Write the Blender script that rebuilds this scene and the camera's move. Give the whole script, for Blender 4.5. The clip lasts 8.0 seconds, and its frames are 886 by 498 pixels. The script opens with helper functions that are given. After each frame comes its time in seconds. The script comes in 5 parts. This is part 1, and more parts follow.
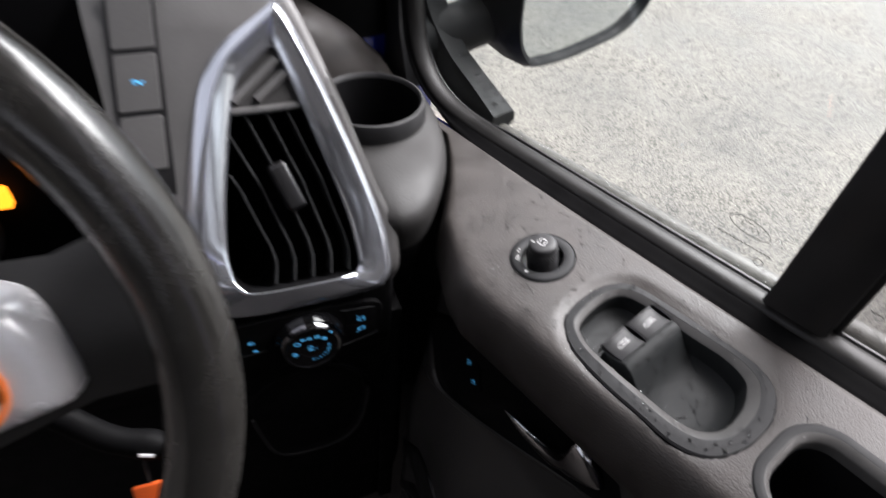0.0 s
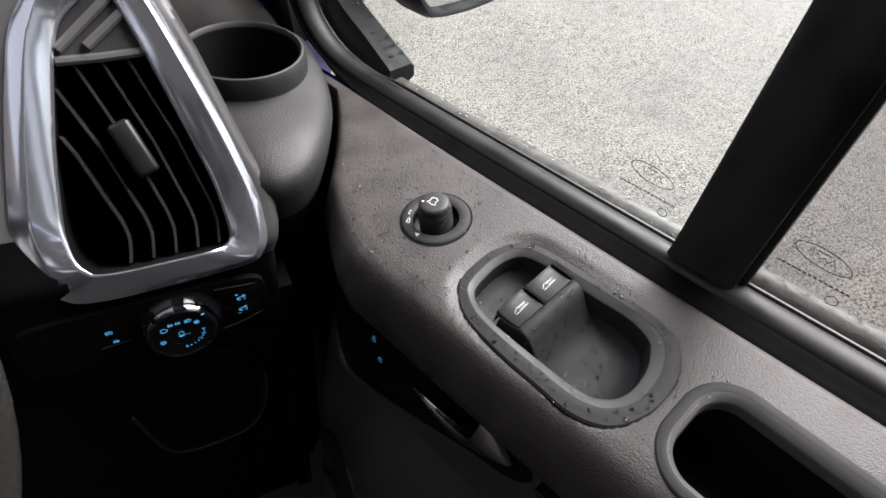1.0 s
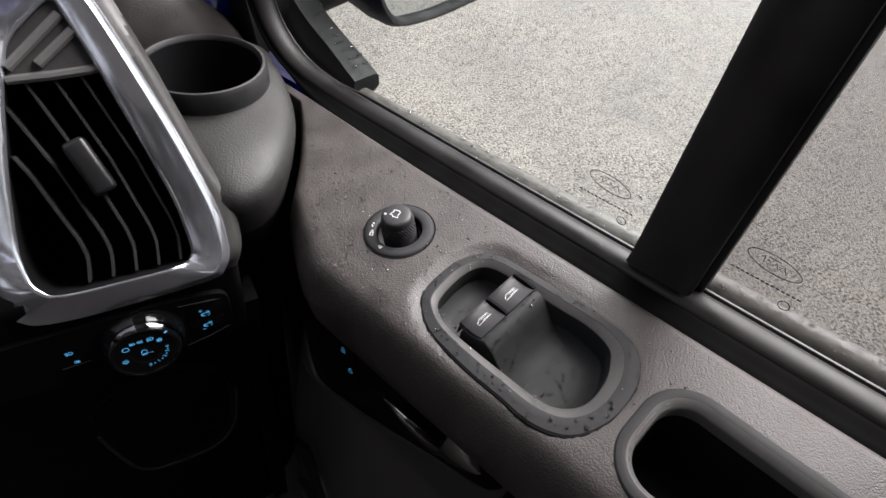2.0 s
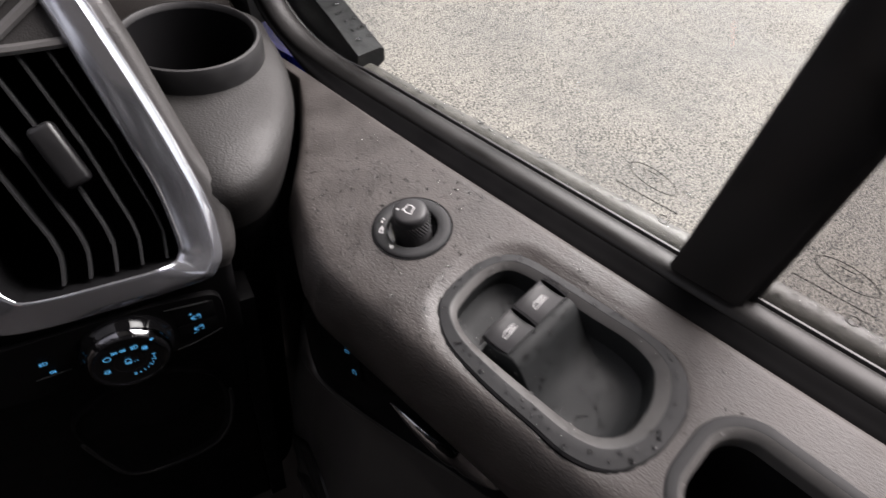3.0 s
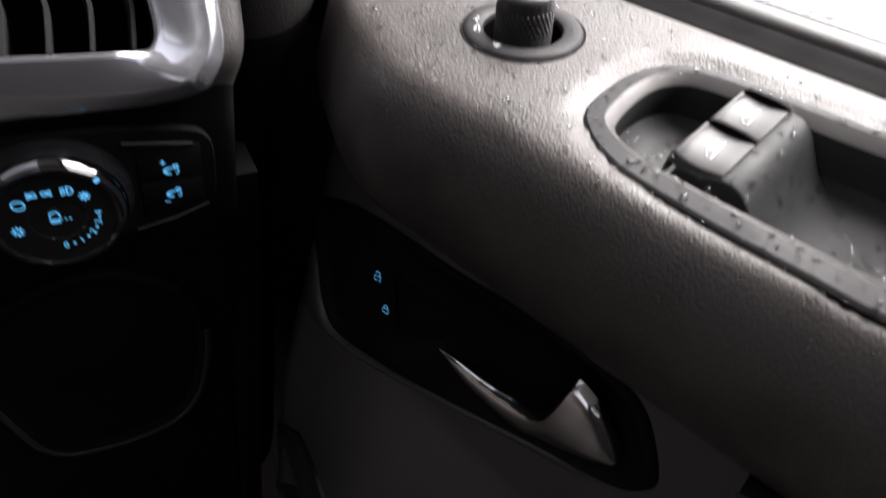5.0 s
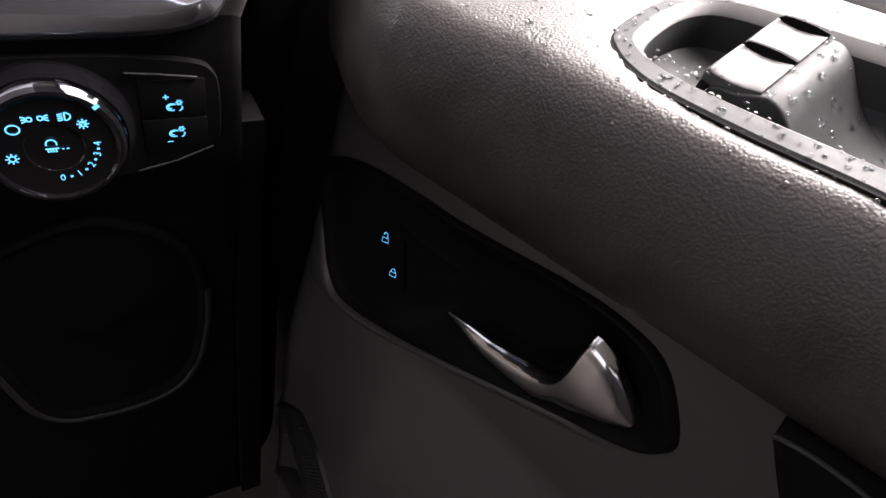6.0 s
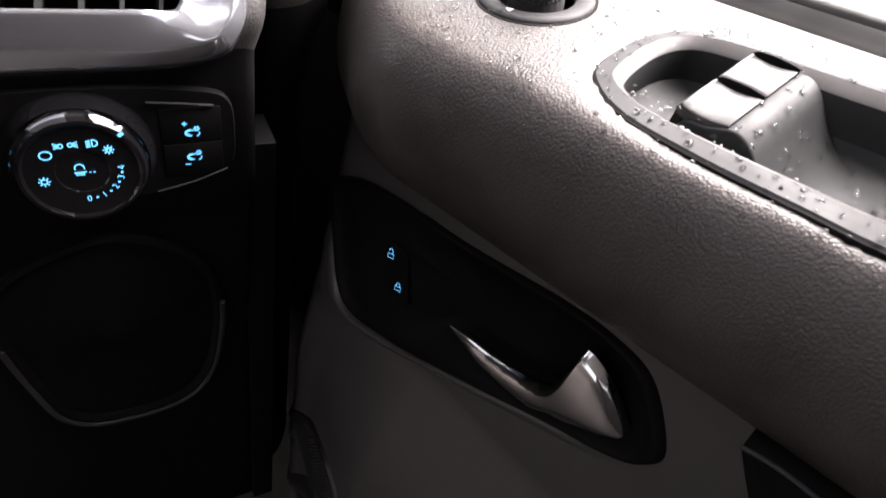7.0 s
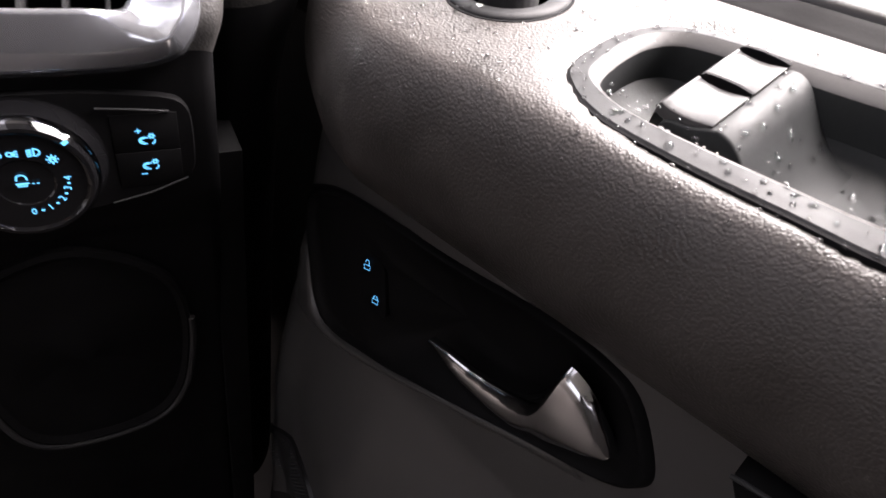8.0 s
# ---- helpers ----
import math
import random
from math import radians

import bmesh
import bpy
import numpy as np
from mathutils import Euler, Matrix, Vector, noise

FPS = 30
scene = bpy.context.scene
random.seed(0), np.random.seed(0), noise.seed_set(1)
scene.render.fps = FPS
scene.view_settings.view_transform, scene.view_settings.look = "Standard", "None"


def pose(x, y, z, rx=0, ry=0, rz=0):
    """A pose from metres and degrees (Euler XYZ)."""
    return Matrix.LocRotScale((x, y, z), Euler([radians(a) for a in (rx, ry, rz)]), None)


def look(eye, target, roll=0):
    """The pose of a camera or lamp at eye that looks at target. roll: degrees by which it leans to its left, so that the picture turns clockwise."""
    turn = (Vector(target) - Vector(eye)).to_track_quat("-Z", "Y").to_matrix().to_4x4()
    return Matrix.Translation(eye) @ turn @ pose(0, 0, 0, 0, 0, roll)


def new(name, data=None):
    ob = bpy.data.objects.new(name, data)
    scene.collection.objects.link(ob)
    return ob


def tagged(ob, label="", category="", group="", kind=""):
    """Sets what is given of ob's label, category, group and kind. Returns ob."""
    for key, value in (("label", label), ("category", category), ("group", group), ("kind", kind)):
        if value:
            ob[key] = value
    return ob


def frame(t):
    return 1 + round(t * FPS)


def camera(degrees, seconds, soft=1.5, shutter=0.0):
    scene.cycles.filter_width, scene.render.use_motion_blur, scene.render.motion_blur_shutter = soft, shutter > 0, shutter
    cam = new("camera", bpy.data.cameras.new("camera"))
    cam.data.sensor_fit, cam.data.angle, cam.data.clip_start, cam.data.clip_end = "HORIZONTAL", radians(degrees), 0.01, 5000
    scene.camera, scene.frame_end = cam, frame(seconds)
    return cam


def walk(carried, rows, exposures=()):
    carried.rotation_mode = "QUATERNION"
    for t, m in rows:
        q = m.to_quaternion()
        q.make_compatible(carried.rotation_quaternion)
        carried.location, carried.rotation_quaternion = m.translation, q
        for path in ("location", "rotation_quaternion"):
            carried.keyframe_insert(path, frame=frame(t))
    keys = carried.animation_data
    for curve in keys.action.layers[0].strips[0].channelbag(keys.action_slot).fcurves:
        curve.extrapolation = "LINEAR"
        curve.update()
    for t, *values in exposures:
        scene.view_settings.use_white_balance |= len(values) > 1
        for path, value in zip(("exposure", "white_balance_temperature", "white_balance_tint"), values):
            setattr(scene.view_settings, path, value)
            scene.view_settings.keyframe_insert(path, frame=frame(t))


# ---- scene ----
cam = camera(72.6, 8.0, shutter=0.5)
PATH = [
    (0, (0.0518, 0.0773, 1.5803), (0.7878, 1.2853, 0.1664), 7.01),
    (0.5, (0.0959, 0.0876, 1.538), (0.9191, 1.1611, 0.0649), 9.13),
    (1, (0.1083, 0.0782, 1.5423), (0.975, 1.15, 0.0931), 9.78),
    (1.5, (0.1198, 0.0731, 1.5481), (1.0133, 1.1462, 0.1164), 9.66),
    (1.7, (0.1159, 0.074, 1.5524), (1.0363, 1.1319, 0.1263), 10.46),
    (2.8, (0.1406, 0.0991, 1.5309), (1.0505, 1.0811, 0.045), 10.98),
    (3, (0.135, 0.12, 1.5261), (1.0409, 1.0901, 0.03), 11.76),
    (3.5, (0.132, 0.1758, 1.5058), (1.013, 1.1423, -0.0074), 12.92),
    (4, (0.1278, 0.1889, 1.4751), (1.0547, 1.1723, 0.0007), 13.43),
    (4.5, (0.1172, 0.173, 1.3918), (1.1164, 1.2227, 0.0135), 15.45),
    (5, (0.115, 0.1582, 1.3383), (1.157, 1.1858, -0.0249), 15.87),
    (5.2, (0.1117, 0.1511, 1.3209), (1.1825, 1.1758, -0.022), 17.16),
    (6.3, (0.109, 0.1476, 1.3086), (1.1315, 1.2071, -0.0449), 16.16),
    (6.5, (0.1077, 0.1453, 1.3104), (1.1146, 1.2151, -0.0467), 16.21),
    (7, (0.1102, 0.1376, 1.3239), (1.1147, 1.2401, -0.0086), 15.15),
    (7.5, (0.1166, 0.1379, 1.3291), (1.1234, 1.2652, 0.0193), 14.25),
    (8, (0.1288, 0.1425, 1.3164), (1.1453, 1.2549, 0.0015), 14.57),
]
EXPOSURES = [(0.0, 2.2, 6250, 17), (1.0, 2.2, 6280, 17), (1.5, 2.1, 6300, 17), (3.0, 1.97, 6550, 20), (4.0, 1.97, 6550, 20), (4.5, 2.07, 6500, 19), (5.0, 2.62, 6500, 19), (6.3, 3.63, 6650, 22), (8.0, 3.68, 6650, 22)]
walk(cam, [(t, look(eye, target, roll)) for t, eye, target, roll in PATH], EXPOSURES)

# the two frames of the car: the door (u outward, v forward) and the dashboard (a to the right, b forward)
V_AX, A_AX = Vector((-0.205, 0.979, 0)).normalized(), Vector((0.994, -0.105, 0)).normalized()
Z_AX = Vector((0, 0, 1))


def axes(x, y, z, at):
    m = Matrix((x, y, z)).transposed().to_4x4()
    m.translation = at
    return m


DOOR = axes(V_AX.cross(Z_AX), V_AX, Z_AX, (0.30, 0.30, 0))
DASH = axes(A_AX, Z_AX.cross(A_AX), Z_AX, (0, 0, 0))
CAR = Matrix.Identity(4)

# ---- world and light ----
world = bpy.data.worlds.new("sky")
scene.world = world
world.use_nodes = True
wn = world.node_tree.nodes
sky = wn.new("ShaderNodeTexSky")
sky.sky_type, sky.sun_disc = "NISHITA", False
sky.sun_elevation, sky.sun_rotation = radians(56), radians(81)
sky.air_density, sky.dust_density, sky.ozone_density = 1.0, 5.0, 0.6
hsv = wn.new("ShaderNodeHueSaturation")
hsv.inputs["Saturation"].default_value = 0.15
world.node_tree.links.new(sky.outputs[0], hsv.inputs["Color"])
world.node_tree.links.new(hsv.outputs[0], wn["Background"].inputs[0])
wn["Background"].inputs[1].default_value = 0.07
sun = new("sun", bpy.data.lights.new("sun", "SUN"))
sun.data.energy, sun.data.angle, sun.data.color = 3.4, radians(60), (1.0, 0.96, 0.91)
sun.matrix_world = look((5.3, 0.8, 8.0), (0, 0, 0))


# ---- materials ----
def material(name, colour, rough=0.5, metal=0.0, vary=0.25, scale=40.0, bump=None, rough_vary=0.1, coat=0.0, spec=0.5):
    """A surface with stains at one scale and grain at another. bump: (scale, strength, metres, kind)."""
    m = bpy.data.materials.new(name)
    m.use_nodes = True
    nt = m.node_tree
    p = nt.nodes["Principled BSDF"]
    p.inputs["Roughness"].default_value, p.inputs["Metallic"].default_value = rough, metal
    p.inputs["Coat Weight"].default_value = coat
    p.inputs["Specular IOR Level"].default_value = spec
    tc = nt.nodes.new("ShaderNodeTexCoord")
    n1 = nt.nodes.new("ShaderNodeTexNoise")
    n1.inputs["Scale"].default_value, n1.inputs["Detail"].default_value = scale, 6
    n2 = nt.nodes.new("ShaderNodeTexNoise")
    n2.inputs["Scale"].default_value, n2.inputs["Detail"].default_value = scale * 22, 3
    for n in (n1, n2):
        nt.links.new(tc.outputs["Object"], n.inputs["Vector"])
    add = nt.nodes.new("ShaderNodeMath")
    add.operation = "MULTIPLY_ADD"
    add.inputs[1].default_value = 0.4
    nt.links.new(n2.outputs["Fac"], add.inputs[0])
    nt.links.new(n1.outputs["Fac"], add.inputs[2])
    ramp = nt.nodes.new("ShaderNodeValToRGB")
    ramp.color_ramp.elements[0].position, ramp.color_ramp.elements[1].position = 0.45, 0.95
    lo, hi = [c * (1 - vary) for c in colour], [c * (1 + vary) for c in colour]
    ramp.color_ramp.elements[0].color, ramp.color_ramp.elements[1].color = (*lo, 1), (*hi, 1)
    nt.links.new(add.outputs[0], ramp.inputs[0])
    nt.links.new(ramp.outputs[0], p.inputs["Base Color"])
    mr = nt.nodes.new("ShaderNodeMapRange")
    mr.inputs["From Min"].default_value, mr.inputs["From Max"].default_value = 0.35, 0.65
    mr.inputs["To Min"].default_value, mr.inputs["To Max"].default_value = max(0.02, rough - rough_vary), min(1, rough + rough_vary)
    nt.links.new(n1.outputs["Fac"], mr.inputs["Value"])
    nt.links.new(mr.outputs[0], p.inputs["Roughness"])
    if bump:
        size, strength, metres, kind = bump
        b = nt.nodes.new("ShaderNodeBump")
        b.inputs["Strength"].default_value, b.inputs["Distance"].default_value = strength, metres
        if kind == "leather":
            warp = nt.nodes.new("ShaderNodeTexNoise")
            warp.inputs["Scale"].default_value, warp.inputs["Detail"].default_value = size * 0.35, 2
            mix = nt.nodes.new("ShaderNodeVectorMath")
            mix.operation = "MULTIPLY_ADD"
            mix.inputs[1].default_value = (1.2 / size,) * 3
            vo = nt.nodes.new("ShaderNodeTexVoronoi")
            vo.feature = "SMOOTH_F1"
            vo.inputs["Scale"].default_value = size
            vo.inputs["Smoothness"].default_value = 0.6
            nt.links.new(tc.outputs["Object"], warp.inputs["Vector"])
            nt.links.new(warp.outputs["Color"], mix.inputs[0])
            nt.links.new(tc.outputs["Object"], mix.inputs[2])
            nt.links.new(mix.outputs[0], vo.inputs["Vector"])
            flip = nt.nodes.new("ShaderNodeMath")
            flip.operation = "SUBTRACT"
            flip.inputs[0].default_value = 1.0
            nt.links.new(vo.outputs["Distance"], flip.inputs[1])
            nt.links.new(flip.outputs[0], b.inputs["Height"])
        else:
            g = nt.nodes.new("ShaderNodeTexNoise")
            g.inputs["Scale"].default_value, g.inputs["Detail"].default_value = size, 4
            nt.links.new(tc.outputs["Object"], g.inputs["Vector"])
            nt.links.new(g.outputs["Fac"], b.inputs["Height"])
        nt.links.new(b.outputs[0], p.inputs["Normal"])
    return m


def glowing(name, colour, strength):
    m = bpy.data.materials.new(name)
    m.use_nodes = True
    p = m.node_tree.nodes["Principled BSDF"]
    p.inputs["Base Color"].default_value = (*colour, 1)
    p.inputs["Emission Color"].default_value = (*colour, 1)
    p.inputs["Emission Strength"].default_value = strength
    return m


def pane_material(name, tint):
    """Thin glass: clear, with a gloss that grows towards grazing."""
    m = bpy.data.materials.new(name)
    m.use_nodes = True
    nt = m.node_tree
    nt.nodes.remove(nt.nodes["Principled BSDF"])
    clear, gloss = nt.nodes.new("ShaderNodeBsdfTransparent"), nt.nodes.new("ShaderNodeBsdfGlossy")
    clear.inputs[0].default_value, gloss.inputs["Roughness"].default_value = (*tint, 1), 0.0
    mix, lw = nt.nodes.new("ShaderNodeMixShader"), nt.nodes.new("ShaderNodeLayerWeight")
    lw.inputs[0].default_value = 0.5
    power, scale = nt.nodes.new("ShaderNodeMath"), nt.nodes.new("ShaderNodeMath")
    power.operation, scale.operation = "POWER", "MULTIPLY_ADD"
    power.inputs[1].default_value, scale.inputs[1].default_value, scale.inputs[2].default_value = 5.0, 0.9, 0.035
    nt.links.new(lw.outputs["Facing"], power.inputs[0])
    nt.links.new(power.outputs[0], scale.inputs[0])
    nt.links.new(scale.outputs[0], mix.inputs[0])
    nt.links.new(clear.outputs[0], mix.inputs[1])
    nt.links.new(gloss.outputs[0], mix.inputs[2])
    nt.links.new(mix.outputs[0], nt.nodes["Material Output"].inputs[0])
    return m


def water_material():
    m = bpy.data.materials.new("water")
    m.use_nodes = True
    p = m.node_tree.nodes["Principled BSDF"]
    p.inputs["Base Color"].default_value = (1, 1, 1, 1)
    p.inputs["Roughness"].default_value, p.inputs["IOR"].default_value = 0.02, 1.33
    p.inputs["Transmission Weight"].default_value = 0.992
    return m


def asphalt_material():
    """Worn wet asphalt: pale grains, dark pits between them, and patches where the pits stand closer."""
    m = material("asphalt", (0.112, 0.105, 0.094), 0.55, vary=0.30, scale=2.2, bump=(110, 1.0, 0.012, "noise"), rough_vary=0.15, spec=0.5)
    nt = m.node_tree
    p = nt.nodes["Principled BSDF"]
    old = p.inputs["Base Color"].links[0].from_socket
    tc = [n for n in nt.nodes if n.type == "TEX_COORD"][0]

    def noise_at(scale, detail):
        n = nt.nodes.new("ShaderNodeTexNoise")
        n.inputs["Scale"].default_value, n.inputs["Detail"].default_value = scale, detail
        nt.links.new(tc.outputs["Object"], n.inputs["Vector"])
        return n.outputs["Fac"]

    def sum_of(a, b, share):
        add = nt.nodes.new("ShaderNodeMath")
        add.operation = "MULTIPLY_ADD"
        add.inputs[1].default_value = share
        nt.links.new(b, add.inputs[0])
        nt.links.new(a, add.inputs[2])
        return add.outputs[0]

    pits = sum_of(sum_of(noise_at(88, 4), noise_at(20, 4), 0.30), noise_at(2.0, 3), 0.14)
    ramp = nt.nodes.new("ShaderNodeValToRGB")
    e = ramp.color_ramp.elements
    e[0].position, e[1].position = 0.595, 0.88
    e[0].color, e[1].color = (0.13, 0.125, 0.12, 1), (1.62, 1.58, 1.52, 1)
    mid = ramp.color_ramp.elements.new(0.69)
    mid.color = (0.96, 0.94, 0.91, 1)
    nt.links.new(pits, ramp.inputs[0])
    mix = nt.nodes.new("ShaderNodeMix")
    mix.data_type, mix.blend_type = "RGBA", "MULTIPLY"
    mix.inputs[0].default_value = 1.0
    nt.links.new(old, mix.inputs[6])
    nt.links.new(ramp.outputs[0], mix.inputs[7])
    nt.links.new(mix.outputs[2], p.inputs["Base Color"])
    return m


PAD = material("grained_pad", (0.0310, 0.0275, 0.0253), 0.47, vary=0.30, scale=34, bump=(950, 0.45, 0.0005, "leather"), spec=0.40)
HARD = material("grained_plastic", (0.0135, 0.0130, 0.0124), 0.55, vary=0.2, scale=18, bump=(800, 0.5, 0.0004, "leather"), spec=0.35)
EDGE = material("grained_edge_plastic", (0.032, 0.031, 0.030), 0.5, vary=0.2, scale=18, bump=(900, 0.4, 0.0004, "leather"), spec=0.35)
FASCIA = material("satin_fascia_plastic", (0.102, 0.100, 0.098), 0.45, vary=0.12, scale=18, bump=(1500, 0.25, 0.0002, "noise"))
LOWER = material("smooth_plastic", (0.036, 0.035, 0.0345), 0.38, vary=0.08, scale=16, rough_vary=0.02, bump=(1500, 0.3, 0.0002, "noise"))
SATIN = material("satin_grey_plastic", (0.023, 0.0238, 0.0245), 0.55, vary=0.15, scale=30, bump=(1800, 0.25, 0.00015, "noise"), spec=0.14)
TRAY = material("tray_plastic", (0.0150, 0.0165, 0.0168), 0.55, vary=0.15, scale=30, bump=(1800, 0.3, 0.00015, "noise"), spec=0.15)
KEYCAP = material("switch_plastic", (0.024, 0.024, 0.025), 0.42, vary=0.12, scale=40, bump=(2200, 0.15, 0.0001, "noise"), spec=0.28)
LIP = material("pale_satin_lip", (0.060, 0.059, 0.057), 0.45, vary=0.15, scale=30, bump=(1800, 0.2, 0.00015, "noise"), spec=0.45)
# Near-zero black: black plastic, with low light put into the colour as well.
KNEE = material("matt_black_and_shade", (0.0035, 0.0035, 0.0038), 0.6, vary=0.2, scale=30, bump=(900, 0.3, 0.0002, "noise"), spec=0.08)
BLACK = material("black_plastic", (0.009, 0.009, 0.0095), 0.4, vary=0.2, scale=30)
# Near-black of wells, duct and gaps: their shade put into the colour.
DEEP = material("cavity_shade", (0.004, 0.004, 0.0045), 0.8, vary=0.2, scale=30, spec=0.1)
SEAL = material("black_rubber_and_shade", (0.0035, 0.0035, 0.0037), 0.6, vary=0.2, scale=40, bump=(900, 0.2, 0.0002, "noise"), spec=0.06)
COARSE = material("coarse_black_plastic", (0.006, 0.0064, 0.0068), 0.6, vary=0.25, scale=60, bump=(1400, 0.6, 0.0004, "noise"), spec=0.18)
RUBBER = material("black_rubber", (0.010, 0.010, 0.0105), 0.55, vary=0.2, scale=40, bump=(900, 0.2, 0.0002, "noise"))
MOULD = material("satin_black_moulding", (0.0065, 0.0062, 0.0058), 0.40, vary=0.15, scale=20, bump=(1200, 0.15, 0.0001, "noise"), spec=0.32)
GLOSS = material("piano_black", (0.004, 0.004, 0.0045), 0.07, vary=0.1, scale=20, rough_vary=0.03, coat=0.1, spec=0.3)
SILVER = material("silver_paint", (0.66, 0.69, 0.74), 0.15, metal=0.90, vary=0.06, scale=25, rough_vary=0.02, coat=0.2)
DARK_CHROME = material("dark_chrome", (0.22, 0.22, 0.23), 0.06, metal=1.0, vary=0.03, scale=25, rough_vary=0.03)
BRUSHED = material("satin_chrome", (0.46, 0.47, 0.48), 0.13, metal=1.0, vary=0.05, scale=30, rough_vary=0.04)
SPOKE = material("silver_spoke_paint", (0.90, 0.90, 0.91), 0.25, metal=0.25, vary=0.06, scale=25, rough_vary=0.05)
LEATHER = material("wheel_leather", (0.030, 0.029, 0.0265), 0.24, vary=0.25, scale=45, rough_vary=0.05, bump=(700, 0.25, 0.00015, "leather"), spec=1.0)
PAINT = material("blue_car_paint", (0.013, 0.02, 0.20), 0.18, vary=0.08, scale=10, rough_vary=0.04, coat=1.0)
CARPET = material("black_carpet", (0.035, 0.030, 0.027), 0.95, vary=0.3, scale=30, bump=(500, 0.5, 0.001, "noise"))
# For the unseen roof, kept pale to bounce light into the cab.
HEADLINER = material("pale_headliner_fabric", (0.62, 0.62, 0.61), 0.9, vary=0.12, scale=30, bump=(700, 0.5, 0.0005, "noise"))
WET = material("wet_trim", (0.060, 0.056, 0.050), 0.40, vary=0.35, scale=120, bump=(300, 0.3, 0.001, "noise"))
WHITE = material("white_marking", (0.55, 0.55, 0.55), 0.5, vary=0.05, scale=80)
PRINT = material("grey_print", (0.018, 0.018, 0.018), 0.6, vary=0.1, scale=80)
MIRROR = material("mirror_glass", (0.66, 0.69, 0.69), 0.02, metal=1.0, vary=0.02, scale=20, rough_vary=0.01)
ASPHALT = asphalt_material()
GLASS = pane_material("window_glass", (0.90, 0.93, 0.92))
TINTED = pane_material("tinted_window_glass", (0.66, 0.67, 0.665))
WATER = water_material()
ICE = glowing("blue_icon_light", (0.10, 0.48, 0.86), 0.14)
AMBER = glowing("amber_lamp", (1.0, 0.25, 0.01), 0.8)
DIM_AMBER = glowing("dim_amber_glint", (0.75, 0.17, 0.02), 0.10)
ORANGE = material("orange_plastic", (0.75, 0.12, 0.02), 0.4, vary=0.1, scale=60)


# ---- mesh helpers ----
def lerp(x, xs, ys):
    return float(np.interp(x, xs, ys))


def smooth(points, n, closed=False):
    """n points along a smooth curve through the given points."""
    p = [Vector(q) for q in points]
    k = len(p)
    out = []
    spans = k if closed else k - 1
    for i in range(n):
        s = spans * i / (n if closed else n - 1)
        j = min(int(s), spans - 1)
        t = s - j
        at = (lambda m: p[m % k]) if closed else (lambda m: p[max(0, min(k - 1, m))])
        a, b, c, d = at(j - 1), at(j), at(j + 1), at(j + 2)
        out.append(0.5 * (2 * b + (c - a) * t + (2 * a - 5 * b + 4 * c - d) * t * t + (3 * b - a - 3 * c + d) * t ** 3))
    return out


def rows_mesh(rows, ring=False, loop=False, caps=(False, False)):
    """Quads between rows of equally many points. ring: each row closes on itself; loop: the last row joins the first."""
    n = len(rows[0])
    verts = [tuple(p) for r in rows for p in r]
    faces = []
    for i in range(len(rows) if loop else len(rows) - 1):
        k = (i + 1) % len(rows)
        for j in range(n if ring else n - 1):
            l = (j + 1) % n
            faces.append((i * n + j, i * n + l, k * n + l, k * n + j))
    if caps[0]:
        faces.append(tuple(range(n))[::-1])
    if caps[1]:
        faces.append(tuple(range((len(rows) - 1) * n, len(rows) * n)))
    return verts, faces


def joined(*geos):
    verts, faces = [], []
    for v, f in geos:
        k = len(verts)
        verts += v
        faces += [tuple(i + k for i in q) for q in f]
    return verts, faces


def box(x0, x1, y0, y1, z0, z1, bev=0.0):
    bm = bmesh.new()
    bmesh.ops.create_cube(bm, size=1)
    for v in bm.verts:
        v.co = Vector(((x0 + x1) / 2 + v.co.x * (x1 - x0), (y0 + y1) / 2 + v.co.y * (y1 - y0), (z0 + z1) / 2 + v.co.z * (z1 - z0)))
    if bev:
        bmesh.ops.bevel(bm, geom=bm.edges[:], offset=bev, segments=3, affect="EDGES", profile=0.5)
    bm.verts.index_update()
    geo = [tuple(v.co) for v in bm.verts], [tuple(v.index for v in f.verts) for f in bm.faces]
    bm.free()
    return geo


def moved(geo, m):
    return [tuple(m @ Vector(v)) for v in geo[0]], geo[1]


def tube(points, r, n=10, closed=False, flat=1.0):
    """A round bar along points, r thick (a number or one for each point)."""
    p = [Vector(q) for q in points]
    k = len(p)
    rows, up = [], Vector((0.13, 0.21, 0.97)).normalized()
    for i in range(k):
        a = p[(i - 1) % k] if closed or i else p[i]
        b = p[(i + 1) % k] if closed or i < k - 1 else p[i]
        d = (b - a).normalized()
        s = d.cross(up).normalized()
        w = s.cross(d)
        ri = r[i] if isinstance(r, (list, tuple)) else r
        rows.append([p[i] + ri * (math.cos(h) * s + math.sin(h) * w * flat) for h in (2 * math.pi * j / n for j in range(n))])
    return rows_mesh(rows, ring=True, loop=closed, caps=(not closed, not closed))


def lathe(profile, n=48, cap=True):
    """Turned about z: profile of (radius, height), from the outside in."""
    rows = [[(r * math.cos(h), r * math.sin(h), z) for h in (2 * math.pi * j / n for j in range(n))] for r, z in profile]
    return rows_mesh(rows, ring=True, caps=(False, cap))


def rounded(cx, cy, hx, hy, r, n=10, lean=0.0):
    """A rectangle with round corners, as a loop of points; lean shifts x along y."""
    out = []
    for sx, sy, a0 in ((1, 1, 0), (-1, 1, 90), (-1, -1, 180), (1, -1, 270)):
        for i in range(n):
            a = radians(a0 + 90 * i / (n - 1))
            x, y = sx * (hx - r) + r * math.cos(a), sy * (hy - r) + r * math.sin(a)
            out.append((cx + x + lean * y, cy + y))
    return out


